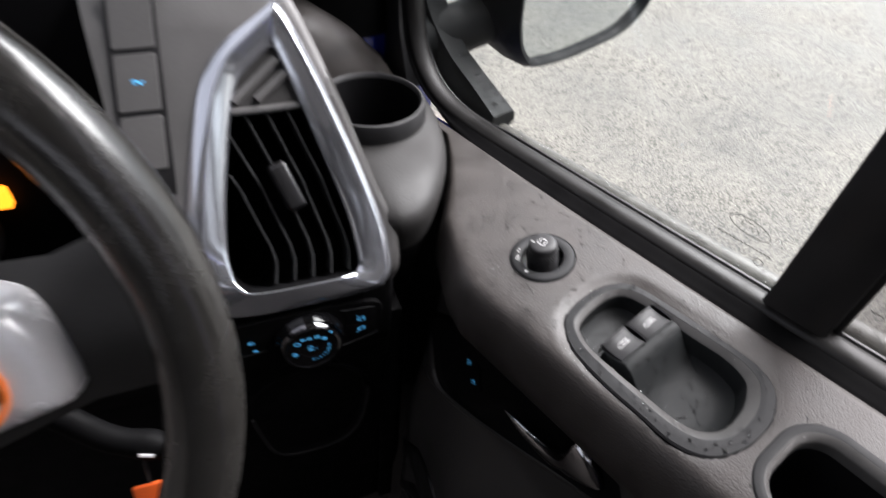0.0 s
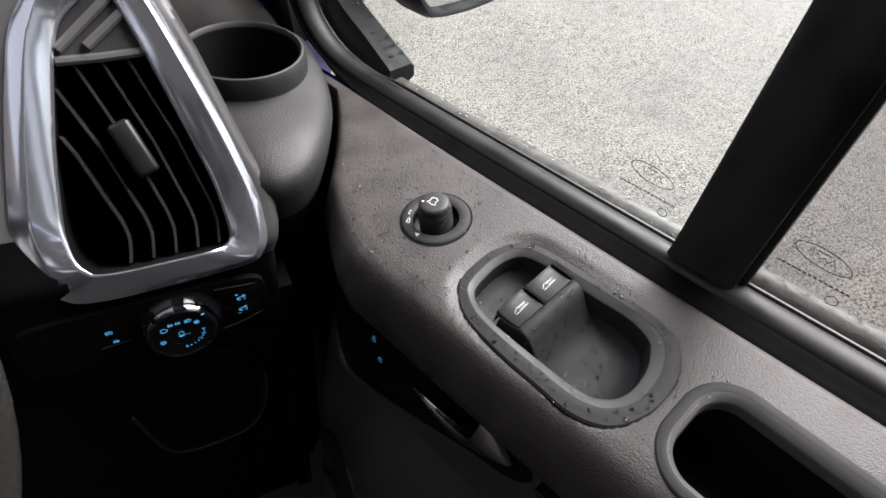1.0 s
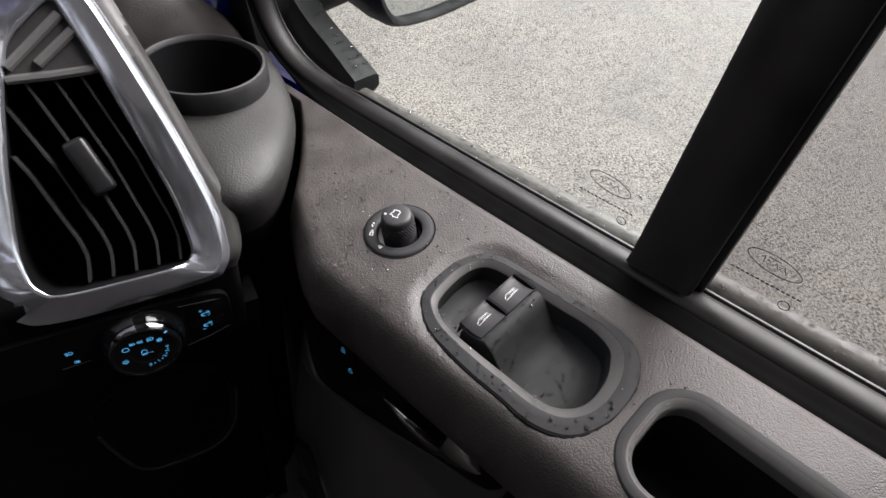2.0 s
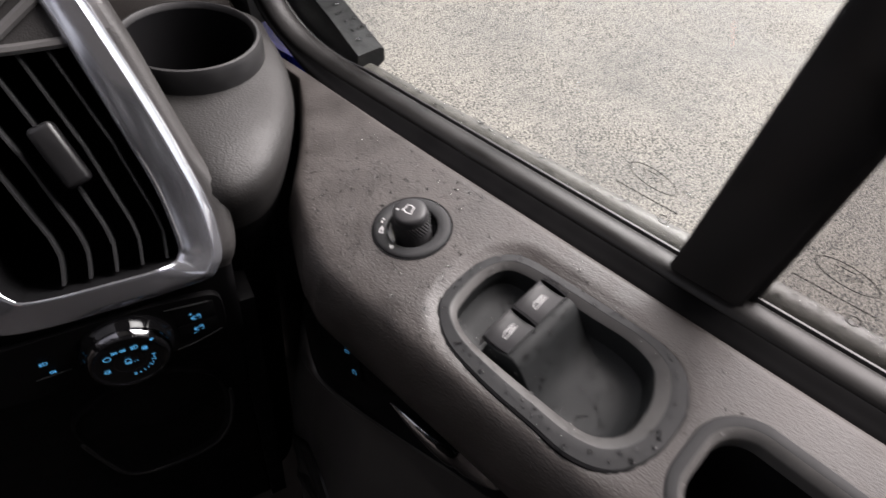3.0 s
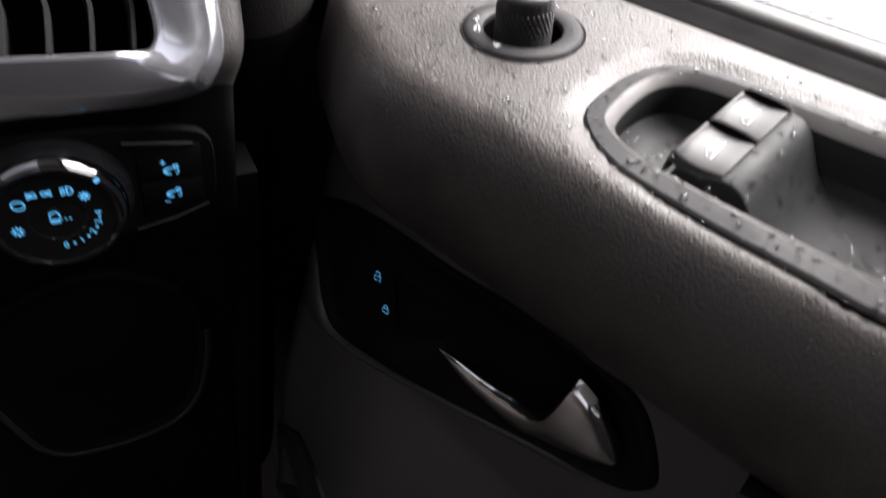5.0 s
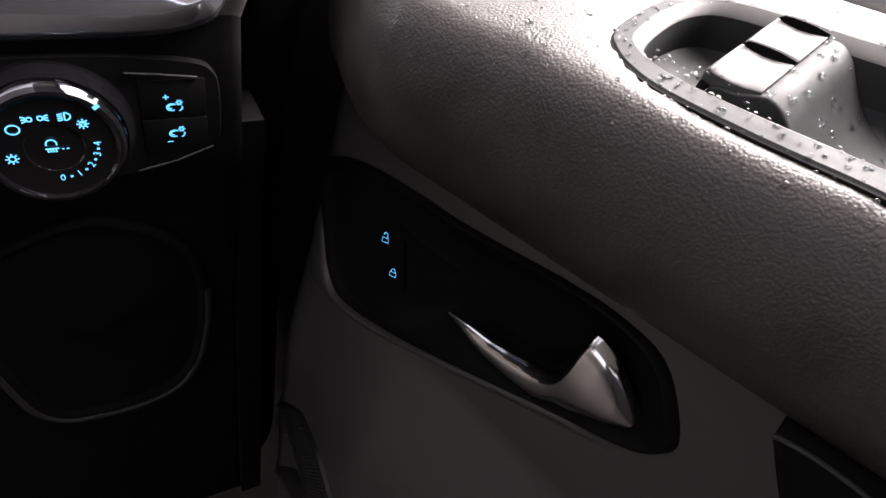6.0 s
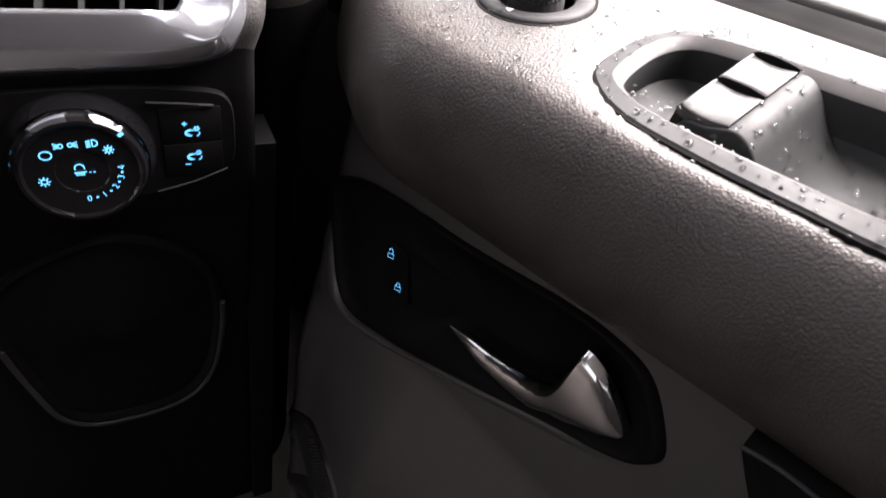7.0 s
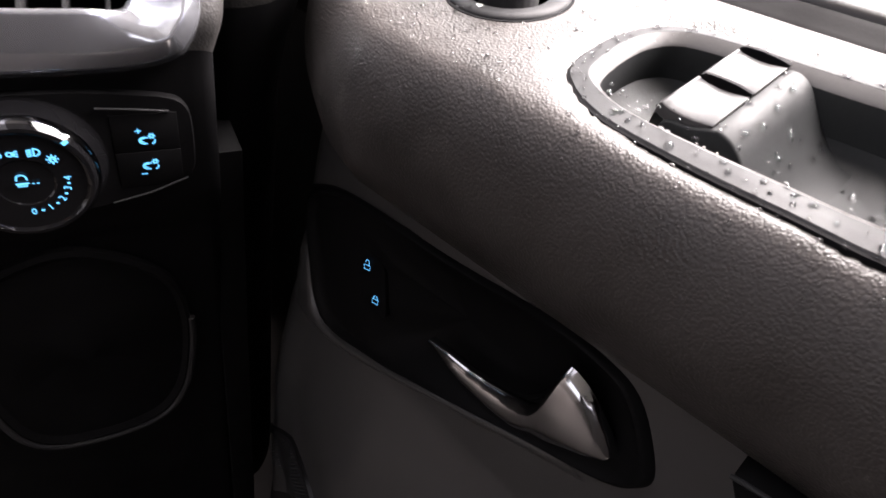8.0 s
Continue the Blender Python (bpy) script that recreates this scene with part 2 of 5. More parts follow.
def inside(x, y, loop):
    hit = False
    for i in range(len(loop)):
        (x0, y0), (x1, y1) = loop[i - 1][:2], loop[i][:2]
        if (y0 > y) != (y1 > y) and x < (x1 - x0) * (y - y0) / (y1 - y0) + x0:
            hit = not hit
    return hit


def ribbon(lines, width, put, lift=0.0):
    """Flat strokes: put maps (x, y, lift) to a place."""
    geos = []
    for line in lines:
        p = [Vector(q) for q in line]
        shut = (p[0] - p[-1]).length < 1e-6 and len(p) > 2
        left, right = [], []
        for i in range(len(p)):
            a = p[i - 1] if i else (p[-2] if shut else p[0])
            b = p[i + 1] if i < len(p) - 1 else (p[1] if shut else p[-1])
            d = (b - a).normalized()
            nrm = Vector((-d.y, d.x)) * width / 2
            left.append(put(*(p[i] + nrm), lift))
            right.append(put(*(p[i] - nrm), lift))
        geos.append(rows_mesh([left, right]))
    return joined(*geos)


def ring_line(cx, cy, rx, ry, n=24, a0=0, a1=360):
    return [(cx + rx * math.cos(radians(a0 + (a1 - a0) * i / n)), cy + ry * math.sin(radians(a0 + (a1 - a0) * i / n))) for i in range(n + 1)]


def lettering(text, size, put, lift=0.0):
    """The built-in font as flat mesh, centred; put maps (x, y, lift) to a place."""
    c = bpy.data.curves.new("text", "FONT")
    c.body, c.size, c.align_x, c.align_y = text, size, "CENTER", "CENTER"
    c.resolution_u = 3
    ob = bpy.data.objects.new("text", c)
    scene.collection.objects.link(ob)
    me = bpy.data.meshes.new_from_object(ob.evaluated_get(bpy.context.evaluated_depsgraph_get()))
    geo = [put(v.co.x, v.co.y, lift) for v in me.vertices], [tuple(f.vertices) for f in me.polygons]
    bpy.data.objects.remove(ob)
    bpy.data.curves.remove(c)
    bpy.data.meshes.remove(me)
    return geo


HOME = {}


def thing(name, label, category, m=CAR, base=(0, 0, 0), group="", kind=""):
    ob = new(name)
    ob.empty_display_size = 0.02
    ob.matrix_world = m @ Matrix.Translation(base)
    HOME[ob] = Vector(base)
    return tagged(ob, label, category, group, kind)


def mesh_of(name, geo, mat, smooth=40.0, shift=None):
    me = bpy.data.meshes.new(name)
    verts = [tuple(Vector(v) - shift) for v in geo[0]] if shift is not None else geo[0]
    me.from_pydata(verts, [], geo[1])
    bm = bmesh.new()
    bm.from_mesh(me)
    bmesh.ops.recalc_face_normals(bm, faces=bm.faces)
    bm.to_mesh(me)
    bm.free()
    me.materials.append(mat)
    if smooth:
        me.polygons.foreach_set("use_smooth", [True] * len(me.polygons))
        me.set_sharp_from_angle(angle=radians(smooth))
    return me


def part(name, geo, mat, parent, label="", smooth=40.0):
    """One mesh under a thing or under a part, given in the thing's frame (door, dashboard or car)."""
    HOME.setdefault(parent, HOME.get(parent.parent, Vector((0, 0, 0))))
    ob = new(name, mesh_of(name, geo, mat, smooth, HOME[parent]))
    ob.parent = parent
    HOME[ob] = HOME[parent]
    return tagged(ob, label)


def solid(name, geo, mat, label, category, m=CAR, kind="structure", smooth=40.0):
    ob = new(name, mesh_of(name, geo, mat, smooth))
    ob.matrix_world = m
    return tagged(ob, label, category, kind=kind)


# ---- ground and car shell ----
def ground_mesh():
    n = 24
    rad = [0.5, 1, 2, 4, 8, 16, 40, 120, 400, 1500, 4000]
    rows = [[(r * math.cos(2 * math.pi * j / n), r * math.sin(2 * math.pi * j / n), 0.0) for j in range(n)] for r in rad]
    return rows_mesh(rows, ring=True, caps=(True, False))


solid("ground", ground_mesh(), ASPHALT, "wet grey asphalt of a car park", "asphalt", smooth=0)
solid("floor", box(-1.42, 0.30, -0.9, 1.1, 0.24, 0.56), CARPET, "dark floor covering of the cab", "floor")
# Unseen roof; its front edge and right strip are set to shape the light.
solid("ceiling", joined(box(-1.45, 0.42, -1.35, 0.08, 1.92, 1.97, 0.01), box(0.00, 0.42, 0.08, 0.95, 1.92, 1.97, 0.01)), HEADLINER, "unseen pale headliner, cut and extended to shape the light", "headliner")
# Unseen wall; the opening is added to let light in from behind.
solid("wall_rear", joined(box(-1.45, 0.50, -0.97, -0.90, 0.24, 1.60), box(-1.45, 0.50, -0.97, -0.90, 1.85, 1.93), box(-1.45, -1.30, -0.97, -0.90, 1.60, 1.85), box(-0.22, 0.50, -0.97, -0.90, 1.60, 1.85)), CARPET,
      "unseen black rear wall with an opening added for light", "bulkhead")
# Unseen side; the opening's place and size are set to light the door.
SIDE = [box(-1.47, -1.42, -1.3, 1.1, 0.24, 1.10), box(-1.47, -1.42, -1.3, 1.1, 1.88, 1.93), box(-1.47, -1.42, -1.3, -0.65, 1.10, 1.88), box(-1.47, -1.42, 0.12, 1.1, 1.10, 1.88)]
solid("wall_left", joined(*SIDE), CARPET, "unseen dark passenger side, its opening placed to light the door", "side panel")
# Unseen slab added to keep sky light off the ground and rear pad.
solid("wall_right_rear", box(0.50, 0.56, -4.2, -0.56, 0.30, 2.05, 0.02), PAINT, "unseen blue van side, added to shade the ground and pad", "van side")
solid("wall_front", box(-1.45, 0.24, 1.08, 1.14, 0.24, 1.36), BLACK, "black bulkhead under the windscreen", "bulkhead")


# Unseen wall added to stop light reaching the pod from the right.
solid("wall_right", box(0.27, 0.31, 0.80, 1.14, 0.24, 1.93), BLACK, "unseen black wall, added to block light ahead of the door", "side panel")


# ---- the driver's door ----
def top_z(u, v):
    return 1.236 + 0.172 * u - 0.096 * v


POCKET = dict(cx=-0.0045, cy=-0.297, hx=0.0390, hy=0.126, r=0.030, lean=0.04)
KNOB = (0.0105, 0.0325)


def turned(points, centre, n=104, squash=0.55):
    """A smooth closed outline through a few points, seen at even turns about its centre, so that two outlines match point by point."""
    loop = [tuple(p)[:2] for p in smooth([(u, v, 0) for u, v in points], 400, True)]
    ang = [math.atan2((v - centre[1]) * squash, u - centre[0]) for u, v in loop]
    order = sorted(range(len(loop)), key=lambda i: ang[i])
    xs = [ang[i] for i in order]
    us, vs = [loop[i][0] for i in order], [loop[i][1] for i in order]
    turns = [-math.pi + 2 * math.pi * (j + 0.5) / n for j in range(n)]
    return [(float(np.interp(a, xs, us, period=2 * math.pi)), float(np.interp(a, xs, vs, period=2 * math.pi))) for a in turns]


PANEL_C = (0.004, -0.090)
OUTER = turned([(-0.0245, -0.0270), (-0.0170, -0.0204), (-0.0053, -0.0176), (0.0116, -0.0168), (0.0265, -0.0203), (0.0360, -0.0266), (0.0415, -0.0348), (0.0435, -0.048), (0.0443, -0.075), (0.0446, -0.104), (0.0440, -0.130), (0.0395, -0.1465),
                (0.0300, -0.1570), (0.0133, -0.1640), (-0.0107, -0.1640), (-0.0320, -0.1540), (-0.0413, -0.1340), (-0.0408, -0.108), (-0.0397, -0.080), (-0.0362, -0.0510), (-0.0310, -0.0365)], PANEL_C)
INNER = turned([(-0.0165, -0.0360), (-0.0090, -0.0313), (0.0080, -0.0291), (0.0209, -0.0303), (0.0292, -0.0352), (0.0325, -0.0440), (0.0335, -0.0600), (0.0338, -0.093), (0.0345, -0.116), (0.0305, -0.1335), (0.0233, -0.1405), (0.0094, -0.1463),
                (-0.0075, -0.1468), (-0.0181, -0.1405), (-0.0240, -0.128), (-0.0243, -0.100), (-0.0236, -0.070), (-0.0220, -0.049)], PANEL_C)


def sunk(v):
    """The switch panel lies a little lower towards its front."""
    return lerp(v, [-0.13, -0.03], [0.0, -0.0022])


HOLES = [[(o[0] * 0.58 + i[0] * 0.42, o[1] * 0.58 + i[1] * 0.42) for o, i in zip(OUTER, INNER)], rounded(-0.0045, -0.299, 0.0335, 0.119, 0.022, lean=0.04),
         [(KNOB[0] + 0.0195 * math.cos(a * 0.3), KNOB[1] + 0.0195 * math.sin(a * 0.3)) for a in range(21)]]
# inner edge of the pad against the distance along the door
EDGE_V, EDGE_U = [-0.8, 0.05, 0.075, 0.10, 0.127, 0.16, 0.188, 0.22, 0.30], [-0.058, -0.058, -0.050, -0.037, -0.022, 0.012, 0.036, 0.060, 0.066]
ROLL = smooth([(-0.018, 0, 0), (-0.028, -0.0001, 0), (-0.0375, -0.0006, 0), (-0.0465, -0.0040, 0), (-0.0540, -0.018, 0), (-0.0575, -0.038, 0), (-0.0545, -0.058, 0),
              (-0.0465, -0.0735, 0), (-0.035, -0.084, 0), (-0.020, -0.0895, 0), (0.002, -0.0920, 0)], 26)
RIM_UV = np.array(OUTER)


def pad_mesh():
    cols = [(0.068, -0.020), (0.0695, -0.004), (0.067, -0.0008)] + [(0.064 - 0.0024 * i, 0.0) for i in range(34)] + [(p.x, p.y) for p in ROLL[1:]]
    rows = []
    vs = [0.262 - 0.0024 * i for i in range(290)] + [-0.45 - 0.02 * i for i in range(18)]
    for v in vs:
        inner = lerp(v, EDGE_V, EDGE_U)
        k = (0.07 - inner) / 0.128
        row = []
        for u, h in cols:
            uu = 0.07 - (0.07 - u) * k
            # the pad dips into a narrow trough round the switch panel, deepest at its front, and passes under the bezel
            swell = 0.0
            if h > -0.02 and -0.19 < v < 0.02 and uu < 0.062:
                d = float(np.sqrt(((RIM_UV - (uu, v)) ** 2).sum(1).min()))
                swell = (sunk(v) - 0.0006) * math.exp(-(max(0.0, d - 0.0015) / 0.0042) ** 2)
                if inside(uu, v, OUTER):
                    swell = sunk(v) - 0.0006 - 0.5 * min(d, 0.006)
            row.append((uu, v, top_z(uu if h == 0 else max(uu, -0.041), v) + h + swell))
        rows.append(row)
    verts, faces = rows_mesh(rows)
    keep = []
    for f in faces:
        c = [sum(verts[i][k] for i in f) / 4 for k in range(3)]
        if c[2] > top_z(c[0], c[1]) - 0.02 and any(inside(c[0], c[1], h) for h in HOLES):
            continue
        keep.append(f)
    return verts, keep


TEAR = [(0.127, 1.069), (0.115, 1.029), (0.093, 0.997), (0.046, 1.002), (-0.003, 1.020), (-0.058, 1.043), (-0.104, 1.062), (-0.1190, 1.0760), (-0.1165, 1.0910),
        (-0.096, 1.114), (-0.071, 1.119), (-0.040, 1.116), (0.014, 1.106), (0.080, 1.097), (0.110, 1.087)]
TEAR_LOOP = [tuple(p)[:2] for p in smooth([(a, b, 0) for a, b in TEAR], 90, True)]
FACE_Z, FACE_U = [0.5, 0.80, 0.86, 0.90, 0.93, 0.96, 0.98, 1.0, 1.05, 1.10, 1.16], [-0.060, -0.066, -0.063, -0.055, -0.045, -0.0335, -0.0255, -0.0185, -0.012, -0.008, 0.0]


def face_u(z, v):
    return lerp(z, FACE_Z, FACE_U) + min(0.085, 2.2 * max(0.0, v - 0.128) ** 1.15) + lerp(v, [0.02, 0.10], [0.0, 0.6]) * max(0.0, 0.99 - max(z, 0.86)) * 0.35


def lower_mesh():
    vs = [0.30 - 0.0045 * i for i in range(102)] + [-0.17 - 0.03 * i for i in range(22)]
    zs = [1.15 - 0.0045 * i for i in range(34)] + [0.99 - 0.03 * i for i in range(17)]
    rows = []
    for z in zs:
        row = []
        for v in vs:
            u = face_u(z, v)
            if inside(0.0 + v * 1.05, 1.062 + (z - 1.062) * 1.05, TEAR_LOOP):
                u += 0.06
            row.append((u, v, z))
        rows.append(row)
    return rows_mesh(rows)


door = thing("door_1", "dark grained plastic driver's door, wet from rain", "car door", DOOR, (0, 0, 0.5), kind="structure")
part("pad", pad_mesh(), PAD, door, "soft dark grey grained top pad rolling over inwards", 60)
part("lower_panel", lower_mesh(), LOWER, door, "smooth dark lower panel of the door", 50)
# Added plate that keeps the blue skin out of the dark door gap.
part("inner_shell", box(0.100, 0.1085, -0.78, 0.372, 0.30, 1.18, 0.001), KNEE, door, "black plate added to keep the door gap dark")
part("outer_skin", rows_mesh([[(u, v, 0.26), (u, v, 1.212 - 0.135 * v)] for u, v in ((0.110, -0.8), (0.110, 0.36), (0.128, 0.36), (0.128, -0.8))], loop=True), PAINT, door, "blue painted outer skin")


def belt_path(u):
    """Along the sill and up round the front corner: place and the way outward from the opening."""
    pts = [(u, v, 1.250 - 0.096 * v + 0.172 * (u - 0.08)) for v in (-0.80, -0.5, -0.25, -0.1, 0.0, 0.1, 0.17)]
    pts += [(u, 0.215, 1.2305), (u, 0.258, 1.2325), (u, 0.292, 1.246), (u, 0.315, 1.272), (u, 0.327, 1.31), (u, 0.334, 1.36), (u, 0.35, 1.5), (u, 0.365, 1.64), (u, 0.37, 1.80)]
    return smooth(pts, 110)


def swept(path, profile, slim=False):
    """A strip along the sill; slim: it thins out inwards and downwards towards the front corner."""
    rows = []
    for i, p in enumerate(path):
        d = (path[min(i + 1, len(path) - 1)] - path[max(i - 1, 0)]).normalized()
        nrm = Vector((1, 0, 0)).cross(d).normalized()
        s = lerp(p.y, [0.17, 0.26], [1.0, 0.22]) if slim else 1.0
        rows.append([p + Vector((1, 0, 0)) * (du * s if du < 0 else du) + nrm * (dn * s if dn < 0 else dn) for du, dn in profile])
    return rows_mesh(rows, ring=True, caps=(True, True))


PATH_M = belt_path(0.080)
part("belt_moulding", swept(PATH_M, [(0.0, -0.012), (0.0001, 0.0030), (0.0020, 0.0054), (0.0060, 0.0076), (0.0100, 0.0085), (0.0140, 0.0085), (0.0175, 0.0076), (0.0198, 0.0058), (0.0205, 0.003), (0.0205, -0.012)], True), MOULD, door, "satin grey moulding along the window sill")
# Rubber lip; its black also holds the shade on the moulding's inner face.
part("moulding_lip", swept(PATH_M, [(-0.0135, -0.014), (-0.0130, -0.0070), (-0.0110, -0.0045), (-0.0080, -0.0025), (-0.0050, -0.0005), (-0.0025, 0.0016), (-0.0004, 0.0029), (0.0, -0.012)], True), SEAL, door, "rubber lip and inner face of the moulding, black for shade")
part("glass_run", swept(belt_path(0.1022), [(-0.0014, -0.014), (-0.0014, 0.0022), (-0.0006, 0.0034), (0.0008, 0.0036), (0.0014, 0.0026), (0.0016, -0.014)], True), BLACK, door, "black rubber channel at the foot of the glass")
sill = [Vector((0.107, v, 1.2505 - 0.124 * v)) for v in [-0.78 + 0.02 * i for i in range(50)]]
part("outer_sill", swept(sill, [(0.0014, -0.03), (0.0014, -0.006), (0.004, -0.0012), (0.008, 0.0020), (0.013, 0.0030), (0.017, 0.0022), (0.0190, -0.002), (0.0195, -0.03)]), WET, door, "wet outer sill strip beaded with rain")
bar = rows_mesh([[(0.088 - g, -0.107 + f * 1.0 + 0.03 * t, z) , (0.086 - g, -0.1095 + f * 0.6 + 0.03 * t, z), (0.086 - g, -0.1495 - f * 0.3, z), (0.088 - g, -0.152 - f * 0.4, z), (0.103, -0.152 - f * 0.3, z), (0.103, -0.107 + f, z)]
                 for z, f, g, t in ((1.245, 0.004, 0.004, 0), (1.258, 0.003, 0.003, 0), (1.266, 0.001, 0.001, 0), (1.276, 0.0003, 0.0, 0), (1.29, 0, 0, 0), (1.60, 0, 0, 0), (1.86, 0, 0, 0))], ring=True, caps=(True, True))
part("divider_bar", bar, BLACK, door, "black upright bar between the two panes")
part("divider_seal", box(0.0965, 0.1085, -0.1565, -0.1505, 1.262, 1.86, 0.001), RUBBER, door)
# The rear box reaches forward out of view to block light on the pad.
part("door_frame", joined(box(0.078, 0.118, -0.85, 0.40, 1.80, 1.93, 0.01), box(0.078, 0.118, -0.85, -0.31, 1.2, 1.82, 0.01)), BLACK, door, "black upper door frame, widened unseen at the rear to block light")
part("corner_post", rows_mesh([[(0.093, 0.352 + f, z), (0.090, 0.40 + f, z), (0.116, 0.40 + f, z), (0.116, 0.352 + f, z)] for z, f in ((1.21, -0.02), (1.27, 0.0), (1.36, 0.008), (1.5, 0.02), (1.82, 0.035))], ring=True, caps=(True, True)), BLACK, door)


def pane_mesh(v0, v1, z0a, z0b):
    pts = [(v0, z0a), (v1, z0b), (v1, 1.82), (v0, 1.82)]
    return rows_mesh([[(u, v, z) for v, z in pts] for u in (0.1040, 0.1072)], ring=True, caps=(True, True))


for name, v0, v1, glass, words in (("front_pane", 0.38, -0.118, GLASS, "clear side window with rain on it"), ("rear_pane", -0.142, -0.33, TINTED, "lightly tinted side window")):
    ob = part(name, pane_mesh(v0, v1, 1.238 - 0.13 * v0, 1.238 - 0.13 * v1), glass, door, words, 0)
    ob.visible_shadow = False


def maker_mark(v0, z0):
    put = lambda x, y, l: (0.1034, v0 - x, z0 + y)
    lines = [ring_line(0, 0, 0.0165, 0.0060, 36), [(-0.0085, 0.0010), (-0.0068, 0.0028), (-0.0058, -0.0024), (-0.0036, 0.0012), (-0.0020, -0.0016), (0.0008, 0.0010), (0.0030, -0.0016), (0.0052, 0.0022), (0.0082, -0.0020)], [(-0.0050, 0.0030), (0.0025, 0.0036)],
             ring_line(0.0175, -0.0212, 0.0034, 0.0030)]
    g = ribbon(lines, 0.00058, put)
    bars = ribbon([[(-0.0195 + 0.0031 * i, -0.0162 + 0.0003 * i), (-0.0175 + 0.0031 * i, -0.0160 + 0.0003 * i)] for i in range(14)], 0.0011, put)
    return joined(g, bars)


for ob, v0, z0 in ((door.children[-2], -0.0695, 1.3012), (door.children[-1], -0.180, 1.3150)):
    part("maker_mark", maker_mark(v0, z0), PRINT, ob, "grey printed oval mark and lines on the glass", 0)


# ---- door fittings ----
def ring_rows(spec, hx, hy, r, cx, cy, lean, n=10):
    """Rows of rounded outlines: spec of (inset, height over the pad)."""
    rows = []
    for inset, h in spec:
        loop = rounded(cx, cy, hx - inset, hy - inset, max(0.004, r - inset), n, lean)
        rows.append([(u, v, top_z(u, v) + h) for u, v in loop])
    return rows


def icon_window(cu, cv, h, tilt_v, doorlike):
    """A small window outline printed on a key."""
    put = lambda x, y, l: (cu + x, cv + y, top_z(cu + x, cv + y) + h + tilt_v * y)
    tip = -0.0021 if doorlike else -0.0030
    outer = [(0.0048, 0.0021), (0.0058, -0.0008), (-0.0059, -0.0013), (-0.0056, 0.0003), (tip, 0.0021), (0.0048, 0.0021)]
    inner = [(0.0038, 0.0013), (0.0044, -0.0001), (-0.0012, -0.0004), (-0.0017, 0.0012), (0.0038, 0.0013)]
    return ribbon([outer, inner], 0.00030, put)


console = thing("window_switch_panel", "dark grey plastic window switch panel with two keys", "switch panel", DOOR, (0.002, -0.093, 1.24))


def bezel_row(k, h):
    """A loop between the outer outline of the panel (0) and its inner opening (1)."""
    row = [(o[0] + (i[0] - o[0]) * k, o[1] + (i[1] - o[1]) * k) for o, i in zip(OUTER, INNER)]
    return [(u, v, top_z(u, v) + sunk(v) + h) for u, v in row]


part("bezel", rows_mesh([bezel_row(k, h) for k, h in ((0.02, -0.004), (0.0, -0.0008), (0.04, 0.0), (0.25, 0.0003), (0.50, 0.0006), (0.54, 0.0004))], ring=True), SATIN, console, "satin grey bezel", 22)
# Paler plastic on the chamfer puts its highlight into the colour.
part("inner_lip", rows_mesh([bezel_row(k, h) for k, h in ((0.54, 0.0004), (0.57, 0.0001), (0.86, -0.0022), (0.93, -0.0034))], ring=True), LIP, console, "chamfered inner lip, paler to carry its highlight", 30)
part("inner_wall", rows_mesh([bezel_row(k, h) for k, h in ((0.93, -0.0034), (0.98, -0.0060), (1.00, -0.0110), (1.04, -0.0285))], ring=True), TRAY, console, "", 60)
# Dark ring that stands for the shaded gap round the bezel.
part("gasket", rows_mesh([bezel_row(k, h) for k, h in ((-0.05, -0.004), (-0.045, -0.0009), (0.02, -0.0006))], ring=True), DEEP, console)
floor_loop = [p[:2] for p in bezel_row(1.02, 0)]


def tray_mesh():
    rows = []
    for k in (1.0, 0.93, 0.8, 0.6, 0.4, 0.2, 0.02):
        rise = 0.006 * max(0.0, (k - 0.8) / 0.2) ** 2
        loop = [(PANEL_C[0] + (u - PANEL_C[0]) * k, PANEL_C[1] + (v - PANEL_C[1]) * k) for u, v in floor_loop]
        rows.append([(u, v, top_z(u, v) - 0.0240 + rise) for u, v in loop])
    return rows_mesh(rows, ring=True, caps=(False, True))


part("tray", tray_mesh(), TRAY, console, "recessed dark tray")
HUMP = smooth([(-0.0575, -0.021, 0), (-0.0570, -0.008, 0), (-0.0590, -0.0040, 0), (-0.066, -0.0034, 0), (-0.0735, -0.0012, 0), (-0.0785, -0.0020, 0), (-0.0835, -0.0055, 0), (-0.0885, -0.0112, 0), (-0.0940, -0.0172, 0), (-0.1000, -0.0216, 0),
               (-0.108, -0.0238, 0), (-0.127, -0.0245, 0)], 40)


def hump_mesh():
    rows = []
    for u, drop in ((-0.0192, 0.021), (-0.0191, 0.0010), (-0.0187, 0.0002), (-0.0178, 0.0), (0.0, 0.0), (0.020, 0.0), (0.0322, 0.0), (0.0345, 0.0004)):
        rows.append([(u, p.x - 0.0015, top_z(u, p.x) + max(-0.026, p.y - drop)) for p in HUMP])
    return rows_mesh(rows)


